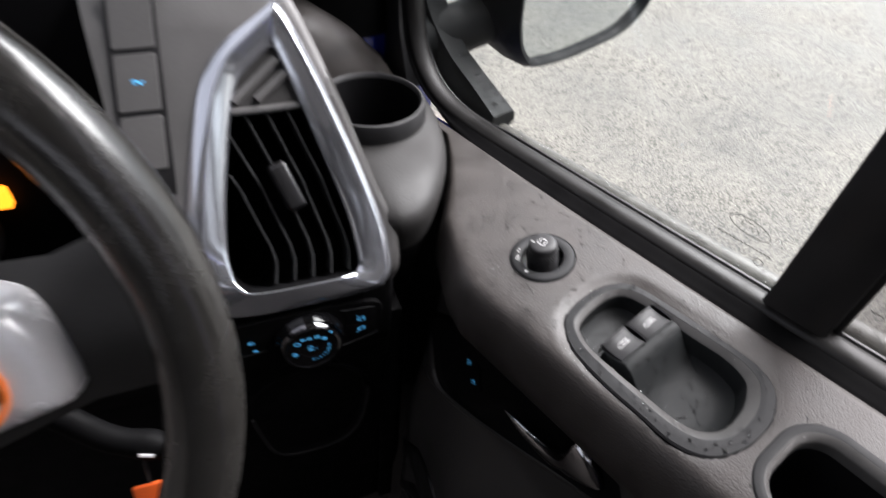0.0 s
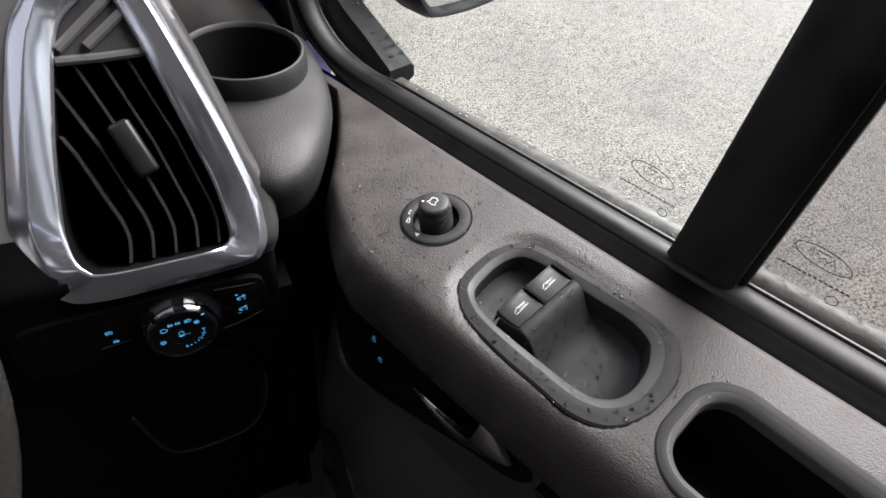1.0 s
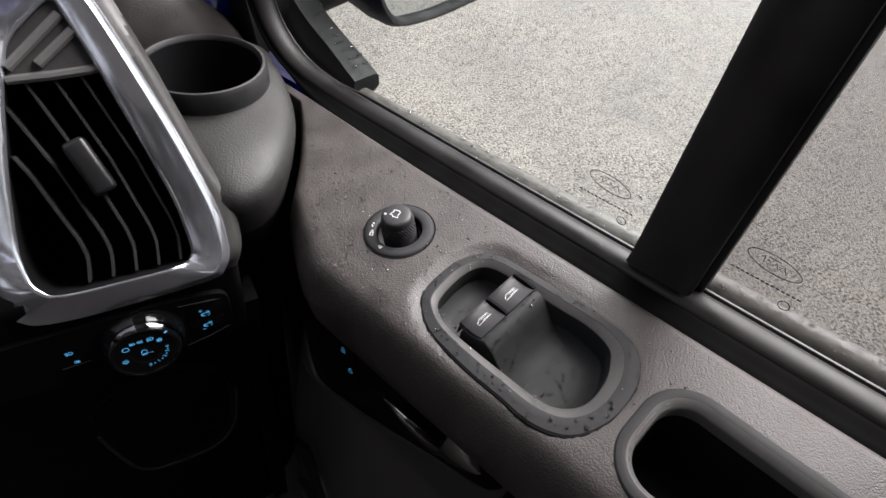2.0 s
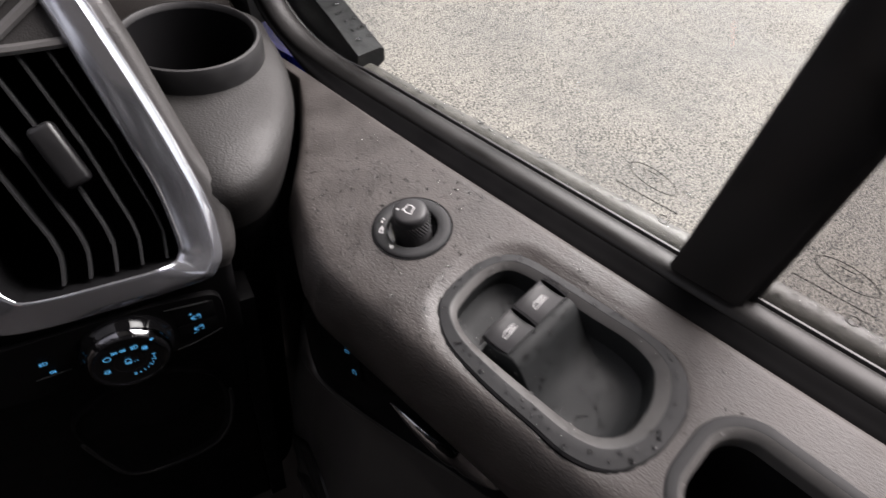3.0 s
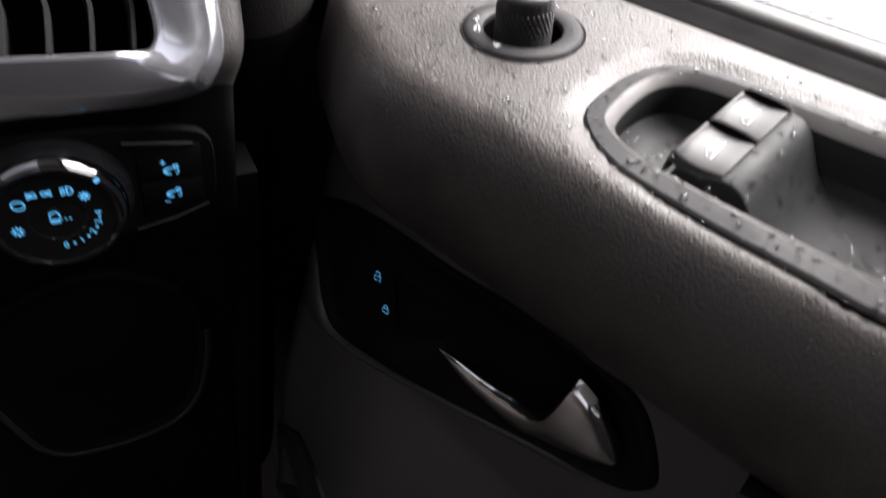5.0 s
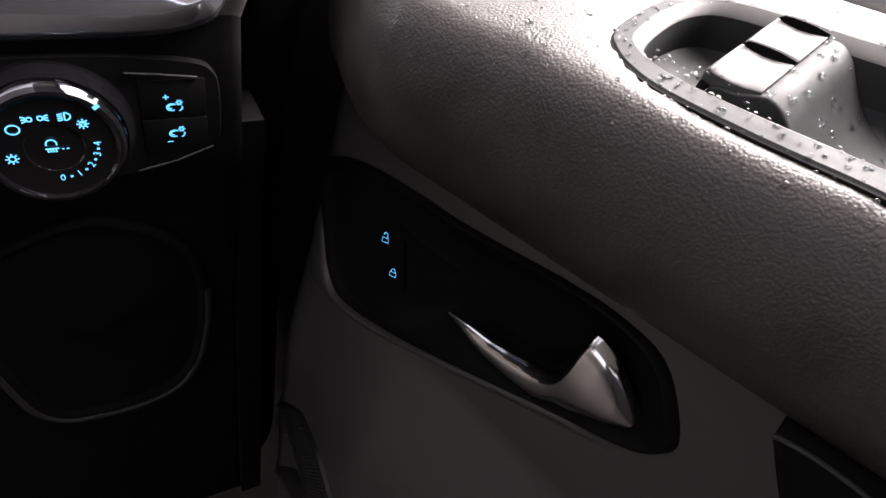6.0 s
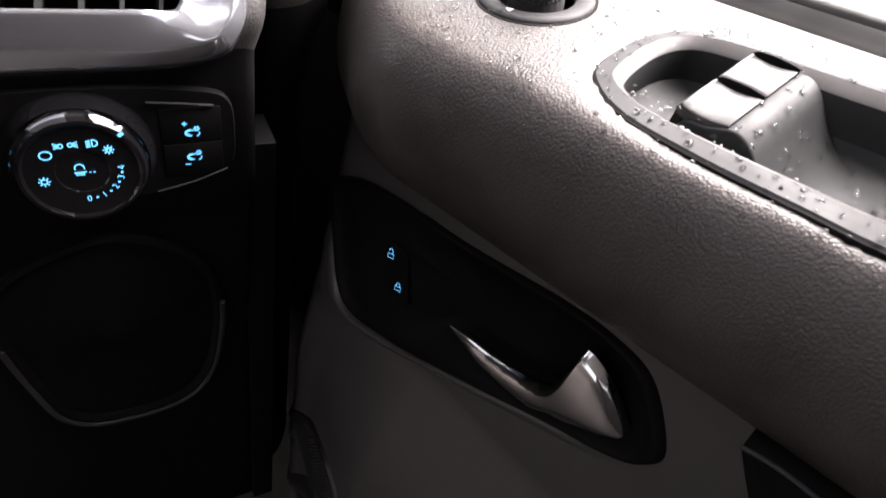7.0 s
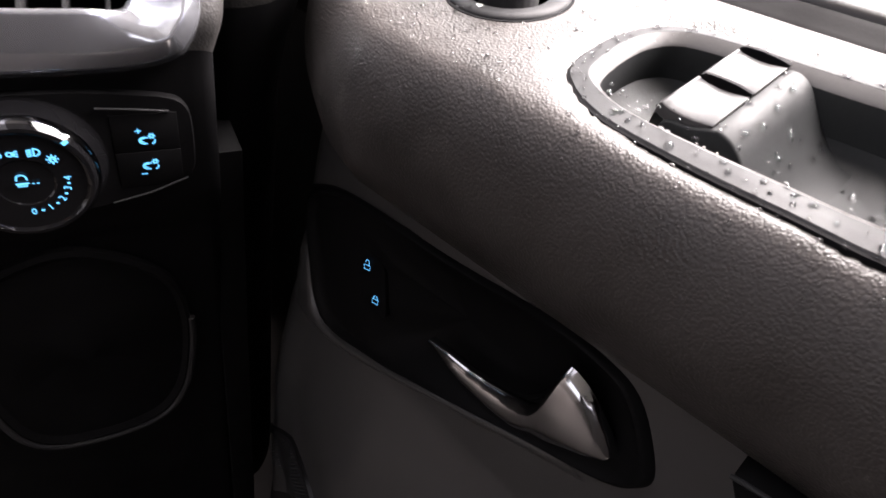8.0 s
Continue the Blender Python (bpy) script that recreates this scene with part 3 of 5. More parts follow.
part("switch_block", hump_mesh(), TRAY, console, "raised block that carries the two keys", 50)
KEY = [(-0.0550, -0.014), (-0.0551, -0.003), (-0.0553, -0.0006), (-0.0558, 0.0), (-0.0566, 0.0), (-0.0572, -0.0005), (-0.0600, -0.0010), (-0.0640, -0.0014), (-0.0680, -0.0013), (-0.0710, -0.0009), (-0.0738, -0.0005), (-0.0745, -0.005)]
for cu, w, doorlike in ((-0.0062, 0.0118, True), (0.0207, 0.0122, False)):
    rows = []
    for du, drop in ((-w, 0.004), (-w + 0.0002, 0.0005), (-w + 0.0008, 0), (0, -0.0001), (w - 0.0008, 0), (w - 0.0002, 0.0005), (w, 0.004)):
        rows.append([(cu + du, v, top_z(cu + du, v) + h - drop * (h > -0.01)) for v, h in KEY])
    key = part("window_key", rows_mesh(rows), KEYCAP, console, "dished grey rocker key with a white window icon", 40)
    part("icon", icon_window(cu + 0.0005, -0.0650, -0.0010, 0.0, doorlike), WHITE, key, "white window icon", 0)
    # near-black crescent plate standing for the shaded gap beside the dished key
    low = [(v, h - 0.0022) for v, h in KEY[3:11]]
    high = [(v, 0.0002 + 0.0012 * math.sin(math.pi * i / 7)) for i, (v, h) in enumerate(KEY[3:11])]
    rows = [[(cu + w + du, v, top_z(cu + w, v) + h) for v, h in low + high[::-1]] for du in (0.0003, 0.0024)]
    part("key_slot", rows_mesh(rows, ring=True, caps=(True, True)), DEEP, console, "", 30)

pocket = thing("door_pocket", "open storage pocket with a smooth grey rim in the armrest", "door pocket", DOOR, (-0.002, -0.297, 1.25))
P = POCKET
part("rim", rows_mesh(ring_rows([(-0.0004, -0.003), (0.0, 0.0002), (0.0008, 0.0010), (0.0030, 0.0014), (0.0056, 0.0013), (0.0062, 0.0011)], P["hx"], P["hy"], P["r"], P["cx"], P["cy"], P["lean"], 14), ring=True), SATIN, pocket,
     "smooth grey rim", 22)
# The light that the chamfer catches is carried by the paler colour.
part("inner_lip", rows_mesh(ring_rows([(0.0062, 0.0011), (0.0068, 0.0008), (0.0102, -0.0020), (0.0108, -0.0036), (0.0111, -0.010)], P["hx"], P["hy"], P["r"], P["cx"], P["cy"], P["lean"], 14), ring=True), LIP, pocket, "chamfered inner lip, paler to carry its highlight", 30)
part("well", rows_mesh(ring_rows([(0.0104, -0.006), (0.0115, -0.03), (0.0135, -0.060), (0.018, -0.064)], P["hx"], P["hy"], P["r"], P["cx"], P["cy"], P["lean"], 14), ring=True, caps=(False, True)), DEEP, pocket, "deep well, near-black for its shade", 60)
part("divider", box(-0.028, 0.026, -0.212, -0.210, 1.175, 1.19), DEEP, pocket)


# mirror control
def seated(x, y, tilt=True):
    """The frame of a round control on the pad."""
    n = Vector((-0.172, 0.096, 1)).normalized()
    e = Vector((1, 0, 0.172)).normalized()
    return axes(e, n.cross(e), n, (x, y, top_z(x, y)))


KM = seated(*KNOB)
control = thing("mirror_control", "round black mirror control knob with white symbols", "control knob", DOOR, (KNOB[0], KNOB[1], 1.235))
part("collar", moved(lathe([(0.0258, -0.003), (0.0258, 0.0003), (0.0252, 0.0012), (0.0235, 0.0020), (0.0185, 0.0017), (0.0174, 0.0010), (0.0170, -0.001)], 64, False), KM), SATIN, control, "flat grey collar")
part("well", moved(lathe([(0.0171, -0.0008), (0.0166, -0.013), (0.004, -0.013)], 48), KM), GLOSS, control, "deep well, near-black for its shade round the knob")
part("seat_gap", moved(lathe([(0.0274, -0.003), (0.0270, 0.0003), (0.0255, 0.0003)], 64, False), KM), DEEP, control)


def knurled():
    n, rows = 96, []
    for r, z, k in ((0.0125, -0.010, 0), (0.0125, 0.001, 0), (0.0122, 0.003, 1), (0.0120, 0.006, 1), (0.0119, 0.009, 1), (0.0117, 0.012, 1), (0.0116, 0.0145, 1), (0.0115, 0.0165, 0), (0.0112, 0.0185, 0), (0.0104, 0.0198, 0), (0.009, 0.0205, 0), (0.004, 0.0204, 0), (0.0005, 0.0204, 0)):
        row = []
        for j in range(n):
            h = 2 * math.pi * j / n
            rr = r - (0.0004 if k and (j // 2 + int(z * 400)) % 2 else 0)
            row.append((rr * math.cos(h), rr * math.sin(h), z * 0.88 if z > 0 else z))
        rows.append(row)
    return rows_mesh(rows, ring=True, caps=(False, True))


def knurl_bumps():
    geos = []
    for row, z in enumerate((0.0028, 0.0048, 0.0068, 0.0088, 0.0108)):
        for j in range(34):
            h = 2 * math.pi * (j + 0.5 * (row % 2)) / 34
            out, side = Vector((math.cos(h), math.sin(h), 0)), Vector((-math.sin(h), math.cos(h), 0))
            at = out * 0.0118 + Vector((0, 0, z))
            ring = [tuple(at + side * 0.00095 * math.cos(k * math.pi / 3) + Vector((0, 0, 0.00095 * math.sin(k * math.pi / 3)))) for k in range(6)]
            mid = [tuple(at + out * 0.0006 + side * 0.0006 * math.cos(k * math.pi / 3) + Vector((0, 0, 0.0006 * math.sin(k * math.pi / 3)))) for k in range(6)]
            geos.append(rows_mesh([ring, mid], ring=True, caps=(False, True)))
    return joined(*geos)


knob = part("knob", moved(knurled(), KM), KEYCAP, control, "knurled black knob")
tagged(part("knurl", moved(knurl_bumps(), KM), KEYCAP, knob, "", 60), kind="stuff")


def on_knob(x, y, l):
    return tuple(KM @ Vector((x, y, l)))


MM = 0.0036
mirror_icon = [[(-MM, MM * 0.9), (-MM * 0.2, MM * 0.75), (MM * 0.5, MM), (MM * 0.9, MM * 0.2), (MM * 0.7, -MM * 0.5), (0, -MM * 0.55), (-MM * 0.6, -MM), (-MM, 0), (-MM * 0.75, MM * 0.3), (-MM, MM * 0.9)], ring_line(-0.0052, 0.0058, 0.0006, 0.0006, 8)]
part("icon", ribbon(mirror_icon, 0.0006, on_knob, 0.0184), WHITE, knob, "white mirror outline", 0)
part("collar_icon", ribbon([[(-0.0222, -0.004), (-0.0198, -0.004), (-0.021, -0.0013), (-0.0222, -0.004)], [(-0.0217, -0.0035), (-0.0204, -0.0035)], [(-0.0176, 0.0095), (-0.0150, 0.0118), (-0.0136, 0.0140), (-0.0158, 0.0132), (-0.0184, 0.0118), (-0.0176, 0.0095)],
                             [(-0.0118, 0.0160), (-0.0104, 0.0180)], [(-0.009, 0.0172), (-0.0086, 0.0190)]], 0.0008, on_knob, 0.0024), WHITE, control, "white arrows and mirror signs", 0)
part("well_mark", ribbon([ring_line(0, 0, 0.0142, 0.0142, 10, 215, 245), ring_line(0, 0, 0.0142, 0.0142, 10, 255, 285)], 0.0008, on_knob, -0.0115), WHITE, control, "", 0)

# handle, lock keys

def dish_mesh():
    cv, cz = 0.0, 1.062
    rows = []
    for k, d in ((1.06, 0.0030), (1.035, 0.0004), (1.018, -0.0022), (0.995, -0.0026), (0.975, -0.0006), (0.95, 0.0010), (0.88, 0.004), (0.7, 0.012), (0.45, 0.017), (0.02, 0.019)):
        row = []
        for v, z in TEAR_LOOP:
            vv, zz = cv + (v - cv) * k, cz + (z - cz) * k
            front = lerp(vv, [0.02, 0.05], [1.0, 0.12]) if d > 0.002 else 1.0
            row.append((face_u(zz, vv) - 0.001 + d * front, vv, zz))
        rows.append(row)
    return rows_mesh(rows, ring=True, caps=(False, True))


handle = part("door_handle", dish_mesh(), KNEE, door, "satin chrome door lever in a black teardrop recess", 50)
low_edge = sorted([p for p in TEAR_LOOP if p[1] < 1.085 - 0.35 * abs(p[0]) and p[0] > -0.118], key=lambda p: -p[0])
rows = []
for i, (v, z) in enumerate(low_edge):
    w = math.sin(math.pi * min(1.0, max(0.0, i / (len(low_edge) - 1)))) ** 0.5
    ring = [(v * k, 1.062 + (z - 1.062) * k, h) for k, h in ((1.025, -0.001), (1.035, 0.0014), (1.055, 0.0034), (1.085, 0.0040), (1.13, 0.0030), (1.18, 0.0012), (1.23, -0.0010))]
    rows.append([(face_u(zz, vv) - 0.0008 - h * w, vv, zz) for vv, zz, h in ring])
part("recess_lip", rows_mesh(rows), LOWER, door, "soft edge under the handle recess", 80)
UP_V = [-0.1075, -0.106, -0.099, -0.092, -0.086, -0.080, -0.073, -0.0690, -0.0672, -0.0655, -0.062, -0.058, -0.052, -0.0467, -0.034, -0.0216, -0.006, 0.009]
UP_Z = [1.0772, 1.0810, 1.0900, 1.0965, 1.1012, 1.1045, 1.1066, 1.1068, 1.1040, 1.0900, 1.0790, 1.0722, 1.0670, 1.0637, 1.0585, 1.0550, 1.0525, 1.0490]
LO_V, LO_Z = [-0.1075, -0.1055, -0.095, -0.075, -0.057, -0.041, -0.020, -0.009, 0.002, 0.009], [1.0790, 1.0755, 1.0665, 1.0525, 1.0435, 1.0405, 1.0395, 1.0415, 1.0455, 1.0480]


def lever_mesh():
    """The face leans upwards from the top edge to a ridge low down, and rolls under below it."""
    rows, n = [], 16
    for i in range(76):
        v = 0.009 - 0.1175 * i / 75
        up, lo = lerp(v, UP_V, UP_Z), lerp(v, LO_V, LO_Z)
        deep = lerp(v, [-0.1085, -0.104, -0.095, -0.080, -0.060, -0.035, -0.012, 0.009], [0.002, 0.0055, 0.0085, 0.0100, 0.0085, 0.0062, 0.0040, 0.0012])
        base = lerp(v, [-0.1085, -0.104, -0.06, 0.009], [-0.006, -0.009, -0.010, -0.012])
        ridge = lerp(v, [-0.10, -0.07, -0.04, 0.0], [0.66, 0.66, 0.58, 0.5])
        row = []
        for j in range(n + 1):
            t = j / n
            f = math.sqrt(max(0.0, 1 - ((ridge - t) / ridge if t < ridge else (t - ridge) / (1 - ridge)) ** 2))
            # a faint dish under the pointed thumb rest
            f -= 0.05 * math.exp(-((t - 0.30) / 0.14) ** 2) * lerp(v, [-0.095, -0.078, -0.058], [0.0, 1.0, 0.0])
            row.append((base - deep * f, v, up + (lo - up) * t))
        row += [(base + 0.004, v, up + (lo - up) * t) for t in (0.85, 0.5, 0.15)]
        rows.append(row)
    return rows_mesh(rows, ring=True, caps=(True, True))


part("lever", lever_mesh(), BRUSHED, handle, "satin chrome lever with a pointed thumb rest", 70)
locks = thing("lock_switch", "black central locking keys with glowing blue padlocks", "lock switch", DOOR, (-0.014, 0.061, 1.05))
plate = [(u, 0.061 + x, 1.051 + y) for u in (0,) for x, y in rounded(0, 0, 0.012, 0.018, 0.005, 6, 0.35)]
part("key_plate", rows_mesh([[(face_u(z, v) + du, 0.061 + (v - 0.061) * k, 1.051 + (z - 1.051) * k) for _, v, z in plate] for k, du in ((1.0, 0.006), (1.0, 0.0004), (0.985, 0.0001))], ring=True, caps=(False, True)), KNEE, locks, "flat black key plate")


def padlock(v0, z0, shut):
    put = lambda x, y, l: (face_u(z0, v0) - 0.0006, v0 - x + 0.05 * y, z0 + y + 0.38 * x)
    s = 0.0025
    lines = [[(-s, -s * 1.2), (s, -s * 1.2), (s, s * 0.2), (-s, s * 0.2), (-s, -s * 1.2)]]
    hook = [(-0.62 * s, 0.2 * s), (-0.62 * s, 0.8 * s), (-0.3 * s, 1.35 * s), (0.3 * s, 1.35 * s), (0.62 * s, 0.8 * s), (0.62 * s, 0.2 * s)]
    lines.append(hook if shut else [(0.62 * s, 0.2 * s), (0.62 * s, 1.3 * s), (0.3 * s, 1.8 * s), (-0.3 * s, 1.8 * s), (-0.62 * s, 1.3 * s), (-0.62 * s, 1.0 * s)])
    return ribbon(lines, 0.00048, put)


part("unlock_icon", padlock(0.068, 1.0595, False), ICE, locks, "glowing blue open padlock", 0)
part("lock_icon", padlock(0.055, 1.0415, True), ICE, locks, "glowing blue closed padlock", 0)
grip = thing("pull_pocket", "smooth dark pull pocket under the armrest", "pull handle", DOOR, (-0.03, -0.2, 1.05))
PULL = smooth([(-0.0515, -0.1385, 1.1625), (-0.0530, -0.1425, 1.1652), (-0.0530, -0.1500, 1.1668), (-0.0530, -0.1600, 1.1674), (-0.0530, -0.175, 1.1672), (-0.0530, -0.21, 1.168), (-0.053, -0.3, 1.172)], 28)
part("panel", rows_mesh([[p + Vector((du, min(0.0, 0.65 * dz), dz)) for p in PULL] for du, dz in ((0.012, -0.001), (0.002, -0.0006), (-0.0005, -0.002), (0.001, -0.012), (0.010, -0.05), (0.018, -0.10), (0.022, -0.16))]), KNEE, grip, "smooth dark inner panel", 60)
part("edge", tube([p + Vector((-0.0008, 0, 0)) for p in PULL], 0.0009, 8), SATIN, grip, "thin bright edge")
speaker = thing("speaker_grille", "black perforated loudspeaker grille in the door", "speaker grille", DOOR, (-0.03, 0.06, 0.757))
disc = [(math.cos(2 * math.pi * j / 48), math.sin(2 * math.pi * j / 48)) for j in range(48)]
part("grille_plate", rows_mesh([[(face_u(0.757 + z * r, 0.065 + v * r) - h, 0.065 + v * r, 0.757 + z * r) for v, z in disc] for r, h in ((0.094, 0.0), (0.093, 0.003), (0.089, 0.004), (0.086, 0.002), (0.001, 0.002))], ring=True), BLACK, speaker)
dots = []
for i in range(-24, 25):
    for j in range(0, 30):
        v, z = i * 0.0032 + (j % 2) * 0.0016, j * 0.0028
        if math.hypot(v, z) < 0.084 and z > 0.02:
            u = face_u(0.757 + z, 0.065 + v) - 0.0021
            dots.append(([(u, 0.065 + v - 0.001, 0.757 + z), (u, 0.065 + v, 0.757 + z + 0.001), (u, 0.065 + v + 0.001, 0.757 + z), (u, 0.065 + v, 0.757 + z - 0.001), (u - 0.0006, 0.065 + v, 0.757 + z)], [(0, 1, 4), (1, 2, 4), (2, 3, 4), (3, 0, 4)]))
tagged(part("mesh_pattern", joined(*dots), SATIN, speaker, "", 0), kind="stuff")


# ---- dashboard ----
def face_b(z):
    return lerp(z, [0.70, 0.95, 1.09, 1.10, 1.190, 1.200, 1.206, 1.372, 1.390, 1.402, 1.410], [0.435, 0.430, 0.422, 0.414, 0.414, 0.412, 0.414, 0.5385, 0.560, 0.600, 0.66])


def face_a(z):
    return lerp(z, [0.70, 1.19, 1.21, 1.230, 1.245, 1.253, 1.272, 1.293, 1.313, 1.334, 1.372, 1.41], [0.150, 0.152, 0.1585, 0.1600, 0.1560, 0.1515, 0.1450, 0.1385, 0.1325, 0.1250, 0.110, 0.09])


VENT_IN = [(0.0900, 1.3545), (0.0830, 1.3515), (0.060, 1.337), (0.0505, 1.3180), (0.036, 1.272), (0.0275, 1.234), (0.0290, 1.2150), (0.039, 1.2060), (0.124, 1.2055), (0.1290, 1.2120), (0.1262, 1.243), (0.1148, 1.282), (0.1028, 1.321), (0.0935, 1.3460)]
VENT_OUT = [(0.0985, 1.3815), (0.0880, 1.3760), (0.050, 1.3570), (0.0310, 1.3360), (0.0130, 1.290), (-0.0030, 1.236), (0.0000, 1.205), (0.024, 1.1890), (0.141, 1.1900), (0.1545, 1.2040), (0.1550, 1.2310), (0.1428, 1.275), (0.1215, 1.334), (0.1065, 1.3690)]


def soft_loop(pts, n=8):
    """The corners rounded off a little, straight in between."""
    out = []
    k = len(pts)
    for i in range(k):
        p0, p1, p2 = Vector(pts[i - 1]), Vector(pts[i]), Vector(pts[(i + 1) % k])
        a, b = p1 + (p0 - p1) * 0.33, p1 + (p2 - p1) * 0.33
        for j in range(n):
            t = j / (n - 1)
            out.append(tuple(a * (1 - t) ** 2 + p1 * 2 * t * (1 - t) + b * t * t))
    return out


IN_LOOP, OUT_LOOP = soft_loop(VENT_IN), soft_loop(VENT_OUT)
MID_LOOP = [((a[0] + b[0]) / 2, (a[1] + b[1]) / 2) for a, b in zip(IN_LOOP, OUT_LOOP)]
LEAN_N = Vector((0, -0.8, 0.6))


def on_face(a, z, h):
    """A place on the leaning face of the dashboard, h proud of it."""
    return Vector((a, 0.414 + 0.75 * (z - 1.206), z)) + LEAN_N * h


def dash_mesh():
    zs = [0.70, 0.8, 0.9, 0.95, 1.0, 1.05, 1.085, 1.092, 1.098, 1.12, 1.15, 1.18, 1.189, 1.196, 1.201] + [1.206 + 0.0055 * i for i in range(31)] + [1.38, 1.39, 1.397, 1.402, 1.406, 1.410]
    rows = []
    for z in zs:
        e, b, k = face_a(z), face_b(z), min(1.0, max(0.0, (z - 1.2) / 0.08))
        row = [(a, b, z) for a in (-0.42, -0.3, -0.2, -0.1, -0.05)] + [(-0.045 + (e + 0.045) * i / 40, b, z) for i in range(41)]
        row += [(e + 0.003, b + 0.0012, z - 0.001), (e + 0.0055, b + 0.004, z - 0.003), (e + 0.007, b + 0.010, z - 0.006), (e + 0.006 - 0.045 * k, b + 0.025, z - 0.012), (e + 0.004 - 0.07 * k, b + 0.25, z - 0.02)]
        rows.append(row)
    z = zs[-1]
    rows.append([(p[0], 0.75, 1.412) for p in rows[-1]])
    rows.append([(p[0], 1.15, 1.40) for p in rows[-1]])
    verts, faces = rows_mesh(rows)
    keep = []
    for f in faces:
        a, zc = sum(verts[i][0] for i in f) / 4, sum(verts[i][2] for i in f) / 4
        if (inside(a, zc, MID_LOOP) and zc > 1.2) or (-0.4 < a < -0.033 and 1.21 < zc < 1.385):
            continue
        keep.append(f)
    return verts, keep


dash = thing("dashboard", "dark grained plastic dashboard of a van", "dashboard", DASH, (0, 0.5, 0.9), kind="structure")
verts, faces = dash_mesh()
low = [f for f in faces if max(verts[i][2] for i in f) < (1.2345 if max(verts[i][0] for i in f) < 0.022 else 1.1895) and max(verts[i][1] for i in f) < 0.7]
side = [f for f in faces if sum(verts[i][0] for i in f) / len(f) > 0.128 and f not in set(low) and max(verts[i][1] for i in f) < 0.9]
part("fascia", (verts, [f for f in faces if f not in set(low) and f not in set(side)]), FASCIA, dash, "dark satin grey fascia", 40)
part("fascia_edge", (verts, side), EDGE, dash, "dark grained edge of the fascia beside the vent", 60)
# Darker than black plastic, to stand for the shade low down.
part("lower_fascia", (verts, low), KNEE, dash, "black lower fascia, darkened further for its shade", 40)

vent = thing("air_vent", "tall black air vent in a silver frame", "air vent", DASH, (0.08, 0.45, 1.2))
spec = [(1.03, -0.006), (1.0, -0.002), (0.985, 0.0008), (0.96, 0.0020), (0.70, 0.0062), (0.66, 0.0066), (0.62, 0.0062), (0.40, 0.0040), (0.12, 0.0002), (0.04, -0.0012), (0.0, -0.0036)]


def frame_row(p, h):
    """An outer bevel and a wider inner face meet in a crease, which lies further out on the right arm."""
    row = []
    for i, o in zip(IN_LOOP, OUT_LOOP):
        crease = lerp(i[0], [0.050, 0.100], [0.56, 0.76])
        k = p * crease / 0.66 if p < 0.66 else (crease + (p - 0.66) / 0.34 * (1 - crease) if p < 1.0 else p)
        a, z = i[0] + (o[0] - i[0]) * k, i[1] + (o[1] - i[1]) * k
        down = min(1.0, max(0.0, (1.240 - i[1]) / 0.034)) * lerp(i[0], [0.112, 0.1275], [1.0, 0.0])
        left = lerp(i[0], [0.055, 0.075], [1.0, 0.0]) * (1 - down) * max(0.0, 0.66 - p) / 0.66
        goal = 0.0048 if p <= 0.0 else (h - 0.0088 if p >= 1.0 else 0.0150 * (1 - p) ** 0.8 - 0.0090)
        row.append(on_face(a, z, h - 0.0012 * left + (goal - h) * down))
    return row


part("frame", rows_mesh([frame_row(k, h) for k, h in spec], ring=True), SILVER, vent, "silver painted frame", 85)
part("duct", rows_mesh([frame_row(0.0, -0.0038)] + [[on_face(0.082 + (i[0] - 0.082) * k, 1.27 + (i[1] - 1.27) * k, h) for i in IN_LOOP] for k, h in ((1.0, -0.020), (1.0, -0.05), (0.9, -0.09))], ring=True, caps=(False, True)), DEEP, vent, "duct, near-black for its shade", 30)
shelf = [on_face(a, z, -0.006) for a, z in ((0.050, 1.3185), (0.105, 1.3185), (0.0985, 1.336), (0.0915, 1.3555), (0.075, 1.348), (0.060, 1.339), (0.053, 1.328))]
part("shelf", ([tuple(p) for p in shelf] + [tuple(p + LEAN_N * -0.02) for p in shelf], [tuple(range(7)), (0, 1, 8, 7), (1, 2, 9, 8)]), EDGE, vent, "black blanking plate above the blades", 0)
part("ledge", tube([on_face(0.0515, 1.3185, -0.007), on_face(0.078, 1.3180, -0.0065), on_face(0.1035, 1.3185, -0.007)], 0.0032, 8), FASCIA, vent)
for a0, z0, a1, z1 in ((0.0545, 1.3240, 0.0915, 1.3470), (0.0715, 1.3240, 0.0965, 1.3385)):
    part("rib", tube([on_face(a0, z0, -0.005), on_face(a1, z1, -0.005)], 0.0034, 8), FASCIA, vent)
BLADES = ((1.2815, 1.28), (1.309, 1.18), (1.317, 1.02), (1.317, 0.97), (1.317, 0.95))
BEND_T = (0.0, 0.06, 0.13, 0.22, 0.333, 0.58, 0.66, 1.0)
BEND_A = (-0.0010, 0.0005, 0.0018, 0.0004, -0.0034, -0.0112, -0.0148, -0.0298)
for i, (zt, slant) in enumerate(BLADES):
    foot = 0.0610 + 0.0150 * i
    pts = []
    for k in range(25):
        z = 1.208 + (zt - 1.208) * k / 24
        t = (z - 1.208) / 0.109
        pts.append((foot + slant * lerp(t, BEND_T, BEND_A), z, 0.0022 * math.exp(-((t - 0.62) / 0.06) ** 2)))
    rows = [[on_face(a - w, z, h + e) for a, z, e in pts] for w, h in ((0.0009, -0.034), (0.0011, -0.0105), (0.0007, -0.0088), (-0.0007, -0.0088), (-0.0011, -0.0105), (-0.0009, -0.034))]
    part("blade", rows_mesh(rows), SATIN, vent, "", 40)
